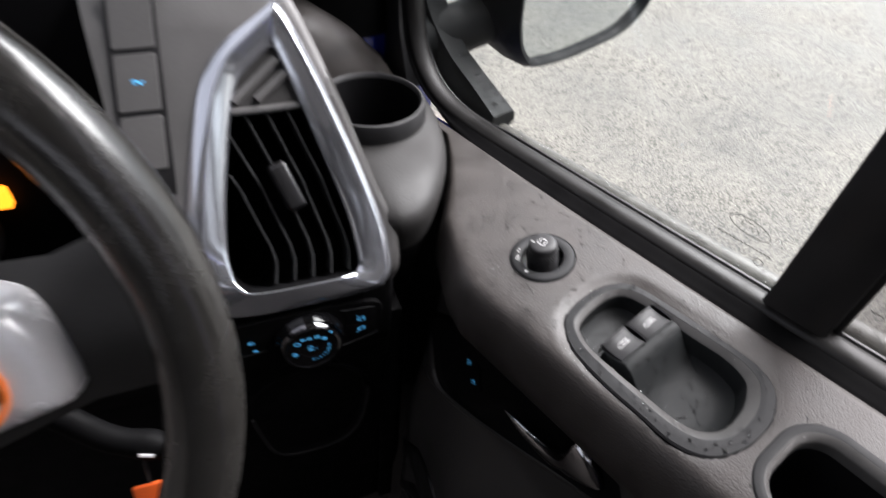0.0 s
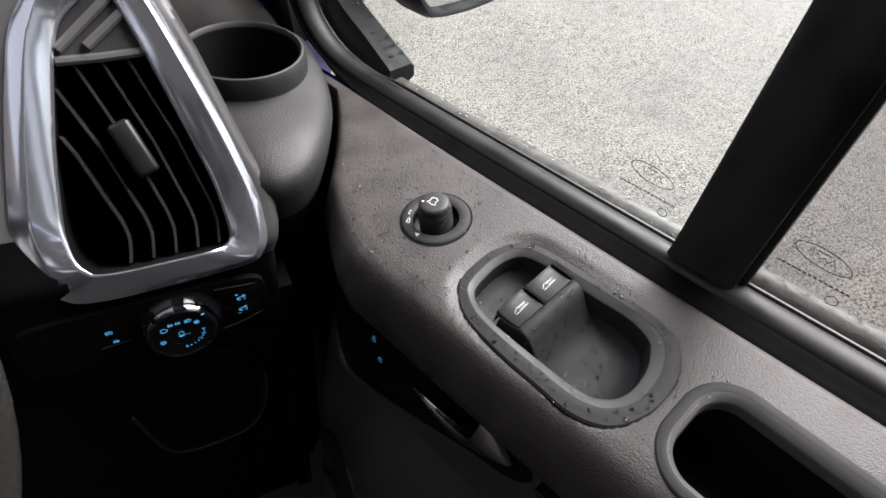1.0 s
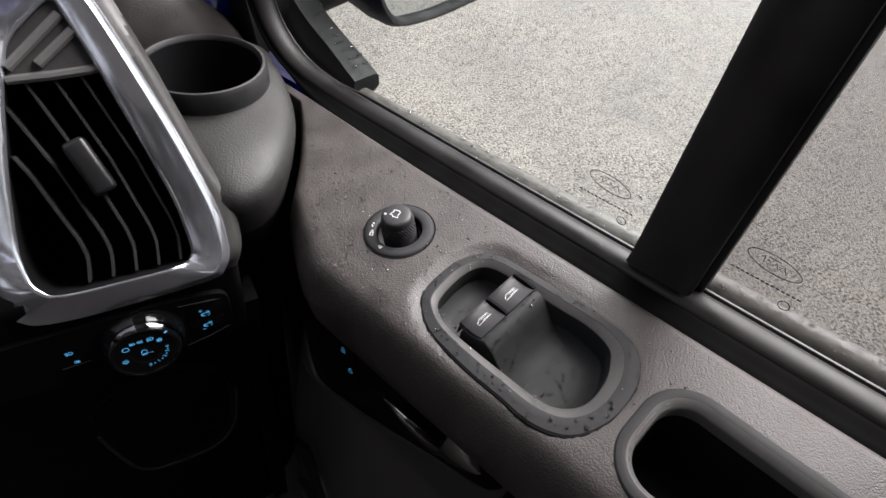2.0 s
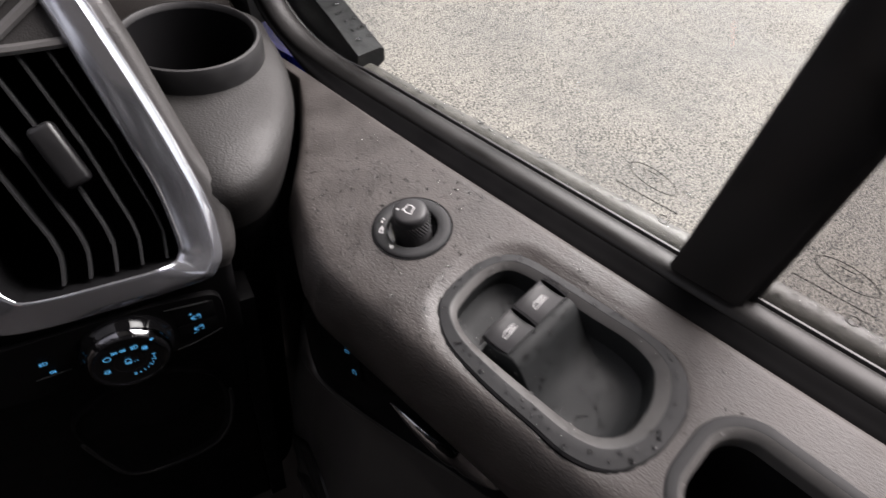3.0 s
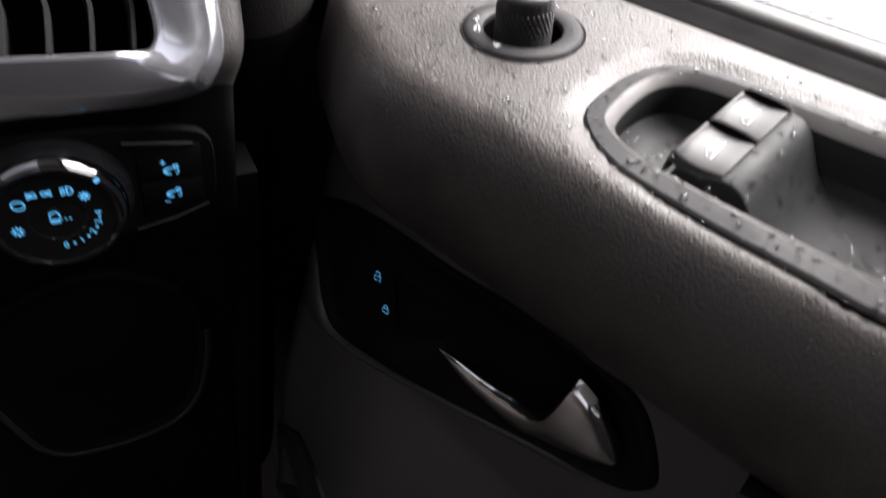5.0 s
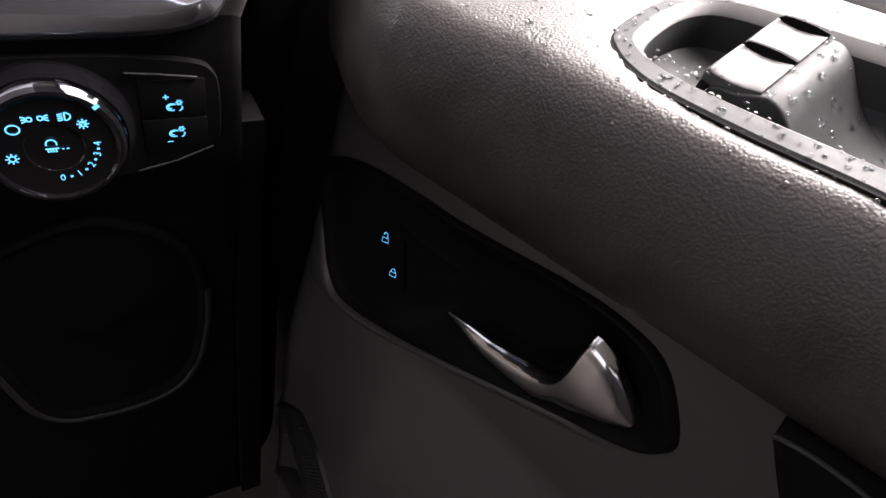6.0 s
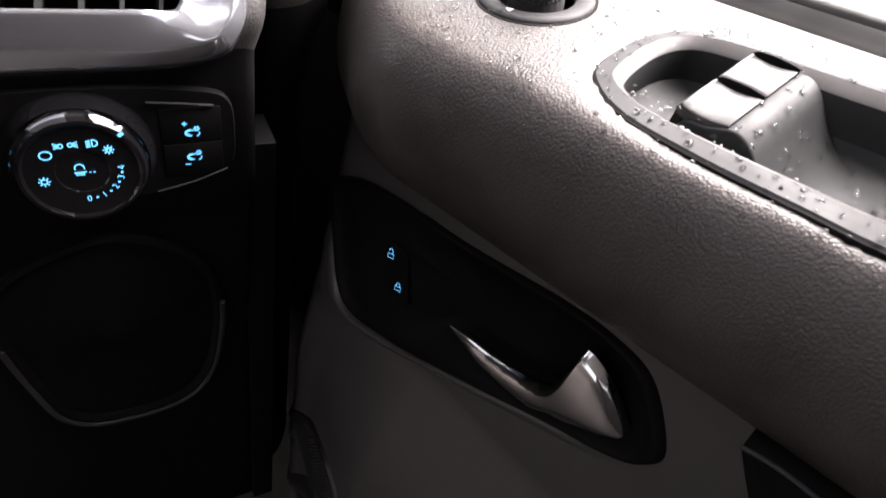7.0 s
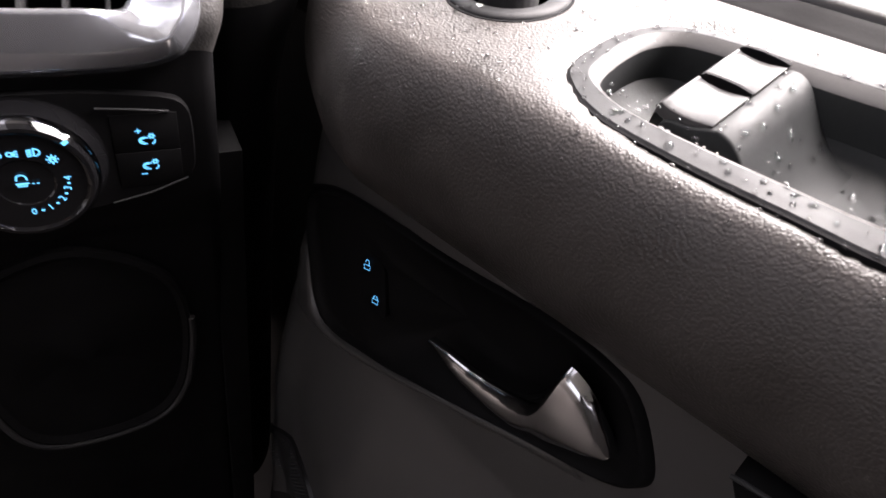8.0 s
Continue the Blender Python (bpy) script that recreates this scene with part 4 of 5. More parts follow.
tab_y = (on_face(0.0895, 1.249, 0) - on_face(0.0745, 1.288, 0)).normalized()
tab_m = axes(tab_y.cross(LEAN_N), tab_y, LEAN_N, on_face(0.0815, 1.2690, -0.004))
part("slider_tab", moved(box(-0.0082, 0.0070, -0.0200, 0.0195, -0.014, 0.006, 0.0035), tab_m), BLACK, vent, "ribbed black slider tab")

# light switch
panel = thing("light_switch", "glossy black headlamp switch with glowing blue symbols", "light switch", DASH, (0.079, 0.41, 1.141))
plate = [(-0.03, 1.119), (-0.03, 1.172), (0.03, 1.174), (0.099, 1.175), (0.140, 1.170), (0.146, 1.162), (0.146, 1.131), (0.138, 1.125), (0.108, 1.116), (0.06, 1.110), (0.0, 1.114)]
part("panel", rows_mesh([[(a + s, b, z) for a, z in soft_loop(plate, 4)] for s, b in ((0, 0.418), (0, 0.4105), (-0.0006, 0.4096))], ring=True, caps=(False, True)), KNEE, panel, "black plate", 30)
KNOB_M = axes(Vector((1, 0, 0)), Vector((0, 0.10, 1)).normalized(), Vector((0, -1, 0.10)).normalized(), (0.0790, 0.4095, 1.1432))
dial = part("dial", moved(lathe([(0.0310, -0.004), (0.0308, 0.002), (0.0295, 0.006), (0.0272, 0.0105), (0.0262, 0.0135), (0.0252, 0.0158), (0.0242, 0.0170), (0.0228, 0.0172), (0.0222, 0.0166), (0.0215, 0.0162), (0.0105, 0.0161), (0.010, 0.0157), (0.001, 0.0157)], 72), KNOB_M), GLOSS, panel, "round glossy black rotary knob", 25)
part("chrome_ring", moved(lathe([(0.0272, 0.0100), (0.0270, 0.0118), (0.0262, 0.0140), (0.0254, 0.0152), (0.0250, 0.0150)], 72, False), KNOB_M), DARK_CHROME, dial, "thin chrome ring")


def on_dial(x, y, l):
    return tuple(KNOB_M @ Vector((x, y, l)))


def sun_icon(cx, cy, r, n=8):
    return [ring_line(cx, cy, r * 0.55, r * 0.55, 14)] + [[(cx + r * 0.75 * math.cos(2 * math.pi * j / n), cy + r * 0.75 * math.sin(2 * math.pi * j / n)), (cx + r * 1.1 * math.cos(2 * math.pi * j / n), cy + r * 1.1 * math.sin(2 * math.pi * j / n))] for j in range(n)]


def lamp_icon(cx, cy, s, flip=1):
    d = [(cx, cy - s), (cx, cy + s)] + ring_line(cx, cy, flip * s * 1.25, s, 10, 90, -90)
    return [d] + [[(cx - flip * s * 0.4, cy + s * (0.8 - 0.53 * i)), (cx - flip * s * 1.5, cy + s * (0.6 - 0.53 * i))] for i in range(4)]


L = 0.0168
for name, lines in (("off_icon", [ring_line(-0.0120, 0.0095, 0.0022, 0.0019)]),
                    ("side_lamp_icon", [ring_line(-0.0060, 0.0133, 0.0009, 0.0009, 10), ring_line(-0.0024, 0.0135, 0.0009, 0.0009, 10)] + [[(-0.0070, 0.0133 + d), (-0.0086, 0.0133 + 2 * d)] for d in (-0.0006, 0, 0.0006)] + [[(-0.0013, 0.0135 + d), (0.0003, 0.0135 + 2 * d)] for d in (-0.0006, 0, 0.0006)]),
                    ("headlamp_icon", lamp_icon(0.0056, 0.0135, 0.0016)),
                    ("auto_icon", sun_icon(0.0112, 0.0098, 0.0020) + [[(0.0104, 0.0090), (0.0112, 0.0107), (0.0120, 0.0090)]]),
                    ("pointer", [[(0.0158, 0.0163), (0.0178, 0.0177)]]),
                    ("panel_lamp_icon", sun_icon(-0.0148, -0.0028, 0.0021)),
                    ("level_icon", [ring_line(-0.0010, 0.0022, 0.0018, 0.0019, 12, -20, 200), [(-0.0034, 0.0002), (0.0014, 0.0002)]] + [[(-0.0026 + 0.0009 * i, 0.0000), (-0.0024 + 0.0009 * i, -0.0014)] for i in range(4)] + [[(0.0023, -0.0002), (0.0030, -0.0002)], [(0.0038, -0.0002), (0.0047, -0.0002)]])):
    part(name, ribbon(lines, 0.0016 if name == "pointer" else 0.00055, on_dial, L + (0.0008 if name == "pointer" else 0)), ICE, dial, "", 0)
TURNS = (-90, -65, -41, -19, 1)
for i, ch in enumerate("01234"):
    h = radians(TURNS[i])
    cx, cy, tw = 0.0001 + 0.0148 * math.cos(h), 0.0005 + 0.0140 * math.sin(h), h + math.pi / 2
    put = lambda x, y, l, cx=cx, cy=cy, tw=tw: on_dial(cx + x * math.cos(tw) - y * math.sin(tw), cy + x * math.sin(tw) + y * math.cos(tw), l)
    part("numeral", lettering(ch, 0.0040, put, L), ICE, dial, "glowing blue number " + ch, 0)
    if i < 4:
        h = radians((TURNS[i] + TURNS[i + 1]) / 2)
        cx, cy = 0.0001 + 0.0148 * math.cos(h), 0.0005 + 0.0140 * math.sin(h)
        part("level_dot", ribbon([[(cx - 0.0005, cy), (cx + 0.0005, cy)]], 0.0009, on_dial, L), ICE, dial, "", 0)


def on_panel(x, y, l):
    return (x, 0.4090 - l, y)


part("dimmer_key", joined(box(0.1125, 0.1395, 0.4092, 0.412, 1.1442, 1.1630, 0.0003), box(0.1125, 0.1395, 0.4092, 0.412, 1.1250, 1.1436, 0.0003)), KNEE, panel, "black dimmer key", 30)
for z, sign in ((1.1505, "plus"), (1.1368, "minus")):
    x = 0.1262
    lines = [ring_line(x - 0.0012, z - 0.0006, 0.0021, 0.0017, 10, 40, 300), ring_line(x - 0.0014, z - 0.0004, 0.0012, 0.001, 8, 60, 280)] + sun_icon(x + 0.0019, z + 0.0015, 0.0014, 6) + [ring_line(x + 0.0014, z - 0.0010, 0.0017, 0.0016, 6, -80, 20)]
    part("dimmer_icon", ribbon(lines, 0.0006, on_panel, 0.0004), ICE, panel, "", 0)
    y = z + 0.0045 if sign == "plus" else z - 0.0048
    lines = [[(x - 0.0045, y), (x - 0.0020, y)]] + ([[(x - 0.00325, y - 0.00125), (x - 0.00325, y + 0.00125)]] if sign == "plus" else [])
    part(sign + "_sign", ribbon(lines, 0.0005, on_panel, 0.0004), ICE, panel, "", 0)
part("fog_lamp_icon", ribbon(lamp_icon(0.031, 1.1515, 0.0017) + lamp_icon(0.033, 1.1400, 0.0013, -1), 0.0006, on_panel, 0.0012), ICE, panel, "", 0)
for seam in ([(0.108, 0.4088, 1.1672), (0.122, 0.4084, 1.1660), (0.1365, 0.4088, 1.1638)], [(0.108, 0.4088, 1.1172), (0.125, 0.4084, 1.1212), (0.1415, 0.4088, 1.1272)], [(0.022, 0.4088, 1.1345), (0.043, 0.4084, 1.1360)]):
    part("seam", tube(seam, 0.0005, 6), SATIN, panel)

# Dark grey panel taken down to black for the shade there.
part("side_cover", box(0.1535, 0.1715, 0.4280, 0.62, 0.70, 1.1262, 0.0008), KNEE, dash, "end cover of the dashboard, blackened for shade")

# storage flap under the switch
flap = thing("storage_flap", "black rounded storage flap under the light switch", "storage flap", DASH, (0.09, 0.42, 0.95))
FLAP = [(0.014, 1.030), (0.016, 0.995), (0.021, 0.955), (0.028, 0.922), (0.041, 0.905), (0.060, 0.899), (0.086, 0.899), (0.109, 0.907), (0.123, 0.925), (0.132, 0.956), (0.136, 1.013), (0.125, 1.056), (0.085, 1.084), (0.045, 1.073), (0.022, 1.055)]
loop = [tuple(p)[:2] for p in smooth([(a, z, 0) for a, z in FLAP], 80, True)]
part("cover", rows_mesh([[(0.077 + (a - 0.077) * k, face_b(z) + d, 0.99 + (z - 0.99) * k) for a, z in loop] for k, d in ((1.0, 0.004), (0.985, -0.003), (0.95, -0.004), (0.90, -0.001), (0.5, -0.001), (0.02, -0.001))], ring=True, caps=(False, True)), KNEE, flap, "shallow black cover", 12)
lower_edge = sorted([p for p in loop if p[1] < 1.01], key=lambda p: math.atan2(p[1] - 1.05, p[0] - 0.077))
part("rim", tube([(a, face_b(z) - 0.003, z) for a, z in lower_edge], 0.0022, 8), RUBBER, flap, "raised black lower rim")

# buttons beside the vent
for z0, z1 in ((1.389, 1.358), (1.3565, 1.3235), (1.322, 1.290)):
    shift = lerp((z0 + z1) / 2, [1.285, 1.387], [-0.0145, -0.0015])
    button = thing("dash_button", "flat grey dashboard button with dark seams", "button", DASH, (shift, face_b(z1), z1), "buttons beside the vent")
    cz = (z0 + z1) / 2
    face = [on_face(shift + x, cz + y, 0.0) for x, y in rounded(0, 0, 0.0142, (z0 - z1) / 2 - 0.0006, 0.0018, 4, 0.13)]
    mid = on_face(shift, cz, 0.0)
    part("cap", rows_mesh([[mid + (p - mid) * k + LEAN_N * h for p in face] for k, h in ((1.0, -0.002), (1.0, 0.0016), (0.97, 0.0024))], ring=True, caps=(False, True)), FASCIA, button)
    if cz > 1.33 and cz < 1.35:
        part("icon", ribbon([[(-0.004, 0.001), (-0.001, 0.002), (0.002, 0.000), (0.005, 0.001)], [(-0.003, -0.001), (0.000, 0.0005), (0.003, -0.0015)]], 0.0009, lambda x, y, l: tuple(mid + Vector((x, 0, 0)) + Vector((0, 0.6, 0.8)) * y + LEAN_N * l), 0.0030), ICE, button, "glowing pale blue sign", 0)
part("button_strip", rows_mesh([[on_face(x + lerp(s, [1.285, 1.387], [-0.0145, -0.0015]), z, h) for x, s, h in ((-0.0165, z, -0.001), (-0.0165, z, 0.0012), (0.0170, z, 0.0012), (0.0170, z, -0.001))] for z in (1.275, 1.392)]), BLACK, dash, "black strip round the buttons", 30)

# cup holder pod at the end of the dashboard
CUP = axes(Vector((1, 0, 0)), Vector((0, 1, -0.03)).normalized(), Vector((0, 0.03, 1)).normalized(), (0.2375, 0.546, 1.2720))
pod = thing("cup_holder", "round black cup holder on the grained end of the dashboard", "cup holder", CAR, (0.24, 0.546, 1.2))
part("cup", moved(lathe([(0.0535, -0.032), (0.0530, -0.012), (0.0522, -0.003), (0.0508, 0.0), (0.0490, 0.0004), (0.0474, -0.0012), (0.0466, -0.004)], 64, False), CUP), RUBBER, pod, "rounded dark lip of the cup")
part("well", moved(lathe([(0.0467, -0.0035), (0.0462, -0.008), (0.0440, -0.085), (0.040, -0.088), (0.001, -0.088)], 64), CUP), DEEP, pod, "deep well, near-black for its shade")


def pod_mesh():
    """A nearly level shelf round the cup, with a rounded edge, that falls steeply at the door and at the front."""
    n = 96
    edge = smooth([(0.311, 0.600, 0), (0.3085, 0.565, 0), (0.304, 0.530, 0), (0.2975, 0.503, 0), (0.287, 0.477, 0), (0.2735, 0.454, 0), (0.2575, 0.433, 0), (0.242, 0.419, 0), (0.226, 0.4115, 0), (0.208, 0.412, 0), (0.194, 0.428, 0),
                   (0.180, 0.480, 0), (0.174, 0.545, 0), (0.190, 0.605, 0), (0.240, 0.630, 0), (0.288, 0.622, 0)], n, True)
    mid = Vector((0.2375, 0.546, 0))
    rows = []
    for k, back, z in ((0.0, 0, 1.2560), (0.3, 0, 1.2545), (0.55, 0, 1.2525), (0.72, 0, 1.2500), (0.84, 0, 1.2468), (0.93, 0, 1.2430), (0.98, 0, 1.2385), (1.0, 0, 1.2325), (1, 0.0008, 1.2250), (1, 0.0030, 1.2130), (1, 0.0065, 1.2000), (1, 0.012, 1.183),
                       (1, 0.020, 1.160), (1, 0.028, 1.125), (1, 0.034, 0.95), (1, 0.034, 0.7)):
        row = []
        for p in edge:
            out = (p - mid).normalized()
            c = mid + out * 0.0525
            q = c + (p - c) * k - out * back
            # the shelf rolls over further back at its front than at the door
            q.z = z - 0.0030 * lerp(p.y, [0.40, 0.48], [1.0, 0.0]) * k
            row.append(q)
        rows.append(row)
    return rows


rows = pod_mesh()
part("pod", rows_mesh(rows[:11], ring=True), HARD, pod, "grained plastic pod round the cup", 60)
# Near-black below the edge puts the pod's shade into the colour.
part("pod_base", rows_mesh(rows[10:], ring=True), KNEE, pod, "lower pod wall, blackened to stand for its shade", 60)
# hood of the dashboard beyond the cup
hood = smooth([(0.080, 0, 1.312), (0.118, 0, 1.3035), (0.153, 0, 1.300), (0.190, 0, 1.278), (0.216, 0, 1.250), (0.240, 0, 1.222), (0.252, 0, 1.18), (0.255, 0, 1.10)], 28)
rows = [[p + Vector((-dx, b, -dz)) for p in hood] for b, dx, dz in ((0.652, 0.030, 0.10), (0.660, 0.018, 0.045), (0.672, 0.008, 0.014), (0.69, 0.0, 0.0), (0.74, 0.0, -0.004), (0.88, 0.0, -0.006), (1.1, 0.0, 0.0))]
part("hood", rows_mesh(rows), PAD, dash, "rounded grained end of the dashboard top", 60)
PILLAR = ((-0.03, 0.46), (0.02, 0.392), (0.045, 0.380), (0.06, 0.377), (0.10, 0.377), (0.18, 0.392))
solid("pillar_skin", rows_mesh([[(u, v, z) for u, v in PILLAR[2:]] for z in (1.08, 1.18, 1.262)]), PAINT, "blue painted foot of the windscreen pillar in the door gap", "pillar", DOOR)
# Black trim above; the lowest sheet puts the gap's shade into its colour.
solid("pillar_trim", joined(rows_mesh([[(u, v + 0.002, z) for u, v in PILLAR] for z in (0.6, 1.0, 1.081)]), rows_mesh([[(u, v - 0.001, z) for u, v in PILLAR[:3]] for z in (1.08, 1.26)]), rows_mesh([[(u, v - 0.001, z) for u, v in PILLAR] for z in (1.261, 1.45, 1.9)])), KNEE,
      "black jamb trim, its lower part put in for the gap's shade", "jamb trim", DOOR)

# ---- steering wheel and what is behind it ----
def ring_line3(cx, cy, rx, ry, z):
    return [(x, y, z) for x, y in ring_line(cx, cy, rx, ry, 28, -75, 75)]


WN = Vector((0, -math.cos(radians(26)), math.sin(radians(26))))
WHEEL = DASH @ axes(Vector((1, 0, 0)), WN.cross(Vector((1, 0, 0))), WN, (-0.1732, 0.2531, 1.3585)) @ Matrix.Scale(1.08, 4)
wheel = thing("steering_wheel", "black leather steering wheel with a silver spoke trim", "steering wheel", WHEEL, (0, 0, 0))
part("rim", tube([(0.174 * math.cos(a), 0.174 * math.sin(a), 0) for a in (2 * math.pi * j / 96 for j in range(96))], 0.0158, 20, True), LEATHER, wheel, "grained leather rim", 80)
part("hub", rows_mesh([[(r * 0.078 * math.cos(a), r * 0.066 * math.sin(a), z) for a in (2 * math.pi * j / 48 for j in range(48))] for r, z in ((0.9, -0.05), (1.05, -0.03), (1.0, -0.005), (0.85, 0.006), (0.5, 0.012), (0.02, 0.014))], ring=True, caps=(False, True)), LOWER, wheel, "black padded hub")
for side in (1, -1):
    rows = [[(side * x, y0 + (y1 - y0) * t, z - 0.010 * (2 * t - 1) ** 2) for t in (0, 0.12, 0.3, 0.5, 0.7, 0.88, 1)] for x, y0, y1, z in ((0.050, -0.046, 0.044, -0.010), (0.09, -0.034, 0.044, -0.012), (0.130, -0.022, 0.043, -0.012), (0.165, -0.018, 0.056, -0.006))]
    part("spoke", rows_mesh(rows), LIP, wheel, "", 60)
    trim = [(0.055, -0.034), (0.085, -0.024), (0.1024, -0.0170), (0.120, -0.0130), (0.1310, -0.0105), (0.1320, -0.002), (0.1303, 0.012), (0.1272, 0.024), (0.1210, 0.034), (0.110, 0.0395), (0.085, 0.0425), (0.055, 0.043)]
    tl = soft_loop(trim, 5)
    part("spoke_trim", rows_mesh([[(side * (0.090 + (x - 0.090) * k), 0.008 + (y - 0.008) * k, z) for x, y in tl] for k, z in ((1.0, -0.018), (0.985, -0.009), (0.95, -0.003), (0.88, 0.002), (0.78, 0.0052), (0.66, 0.0068), (0.50, 0.0074), (0.46, 0.003))], ring=True), SPOKE, wheel, "silver spoke trim", 50)
    part("button_pad", rows_mesh([[(side * (0.090 + (x - 0.090) * k), 0.008 + (y - 0.008) * k, z) for x, y in tl] for k, z in ((0.48, -0.004), (0.46, 0.0045), (0.40, 0.006), (0.02, 0.007))], ring=True, caps=(False, True)), BLACK, wheel, "", 50)
# Orange reflection on the trim, imitated by a dimly glowing arc.
part("ring_light", tube(ring_line3(0.0945, 0.007, 0.0180, 0.0170, 0.0088), 0.0010, 8), DIM_AMBER, wheel, "orange reflection on the spoke trim, built as a glowing arc")
part("lower_spoke", box(-0.03, 0.03, -0.172, -0.05, -0.018, -0.004, 0.006), LOWER, wheel)
column = thing("steering_column", "black steering column shroud with a stalk", "steering column", WHEEL, (0, 0, -0.06))
part("shroud", rows_mesh([[(r * 0.055 * math.cos(a), r * 0.06 * math.sin(a) - 0.01, z) for a in (2 * math.pi * j / 32 for j in range(32))] for r, z in ((0.9, -0.045), (0.95, -0.06), (0.7, -0.2), (0.5, -0.3))], ring=True, caps=(True, True)), BLACK, column)
stalk = part("stalk", tube(smooth([(0.04, -0.02, -0.075), (0.09, -0.045, -0.07), (0.117, -0.069, -0.066), (0.140, -0.080, -0.064)], 14), [0.006] * 5 + [0.007] * 6 + [0.008, 0.008, 0.0065], 12), KNEE, column, "black column stalk")
part("stalk_mark", tube([(0.1300, -0.0770, -0.056), (0.1365, -0.0795, -0.056)], 0.0010, 6), WHITE, stalk, "white stalk marking")
tag = part("key_tag", box(0.1200, 0.1370, -0.126, -0.101, -0.066, -0.0635, 0.0012), ORANGE, column, "orange plastic tag hanging from the stalk")
part("cord", tube([(0.1300, -0.076, -0.0650), (0.1295, -0.090, -0.0655), (0.1290, -0.104, -0.0648)], 0.0007, 6), BLACK, tag)
cluster = thing("instrument_cluster", "dark instrument cluster with an amber warning lamp", "instrument cluster", DASH, (-0.16, 0.56, 1.3))
part("dial_face", box(-0.40, -0.02, 0.560, 0.58, 1.15, 1.42, 0.004), DEEP, cluster)
# Unseen cowl added to keep windscreen light off the front of the pad.
part("cowl", rows_mesh([[(a, 0.600 + 0.02 * (z - 1.4), z) for a, z in arc] for arc in ([(-0.18 + 0.20 * math.cos(math.pi * j / 24), 1.40 + 0.115 * math.sin(math.pi * j / 24)) for j in range(25)],)] + [[(-0.18 + 0.21 * math.cos(math.pi * j / 24), 0.74, 1.39 + 0.105 * math.sin(math.pi * j / 24)) for j in range(25)], [(-0.18 + 0.21 * math.cos(math.pi * j / 24), 0.86, 1.39 + 0.03 * math.sin(math.pi * j / 24)) for j in range(25)]]), HARD, cluster, "unseen cowl over the dials, added to block windscreen light")
part("warning_lamp", box(-0.156, -0.1325, 0.552, 0.562, 1.2165, 1.2360, 0.002), AMBER, cluster, "glowing amber lamp")

# ---- outside the window ----
mirror = thing("side_mirror", "black door mirror housing wet with rain", "side mirror", DOOR, (0.3, 0.28, 1.22))
glass_loop = [(0.2, 1.40), (0.202, 1.30), (0.212, 1.263), (0.236, 1.234), (0.300, 1.229), (0.400, 1.236), (0.440, 1.262), (0.450, 1.32), (0.445, 1.40), (0.41, 1.43), (0.24, 1.43)]
ml = soft_loop(glass_loop, 5)
part("glass", ([(u, 0.282 + 0.02 * (u - 0.3), z) for u, z in ml], [tuple(range(len(ml)))]), MIRROR, mirror, "mirror glass", 0)
part("housing", rows_mesh([[(0.325 + (u - 0.325) * k - s, 0.282 + 0.02 * (u - 0.3) + d, 1.33 + (z - 1.33) * k) for u, z in ml] for k, d, s in ((0.995, 0.002, 0), (1.02, -0.008, 0), (1.06, -0.010, 0), (1.10, 0.0, 0), (1.12, 0.03, 0), (1.05, 0.07, 0.01), (0.8, 0.10, 0.02), (0.3, 0.115, 0.03))], ring=True, caps=(False, True)), COARSE, mirror, "black plastic housing", 60)
part("arm", tube([(0.12, 0.36, 1.25), (0.17, 0.34, 1.265), (0.24, 0.33, 1.28)], 0.030, 12), COARSE, mirror)
up_e = smooth([(0.222, 1.222, 0), (0.262, 1.240, 0), (0.305, 1.258, 0), (0.345, 1.290, 0), (0.368, 1.335, 0), (0.39, 1.42, 0), (0.41, 1.6, 0)], 30)
lo_e = smooth([(0.224, 1.200, 0), (0.268, 1.196, 0), (0.318, 1.200, 0), (0.368, 1.225, 0), (0.40, 1.275, 0), (0.425, 1.40, 0), (0.45, 1.6, 0)], 30)
rows = []
for p, q in zip(up_e, lo_e):
    rows.append([(0.128, q.x, q.y), (0.155, q.x, q.y), (0.163, q.x + (p.x - q.x) * 0.25, q.y + (p.y - q.y) * 0.25), (0.160, q.x + (p.x - q.x) * 0.85, q.y + (p.y - q.y) * 0.85), (0.154, p.x, p.y), (0.128, p.x, p.y)])
part("base", rows_mesh(rows, ring=True, caps=(True, True)), COARSE, mirror, "black wet plastic base", 40)


# ---- rain drops ----
def drop(at, x, y, n, r, h, seg=8):
    geo = [], []
    rings = ((1.0, 0.0), (0.96, 0.35), (0.75, 0.75), (0.4, 0.95))
    for k, hh in rings:
        for j in range(seg):
            a = 2 * math.pi * j / seg
            geo[0].append(tuple(at + (x * math.cos(a) + y * math.sin(a)) * r * k + n * h * hh))
    geo[0].append(tuple(at + n * h))
    for i in range(len(rings) - 1):
        for j in range(seg):
            l = (j + 1) % seg
            geo[1].append((i * seg + j, i * seg + l, (i + 1) * seg + l, (i + 1) * seg + j))
    k = (len(rings) - 1) * seg
    geo[1].extend((k + j, k + (j + 1) % seg, len(geo[0]) - 1) for j in range(seg))
    return geo


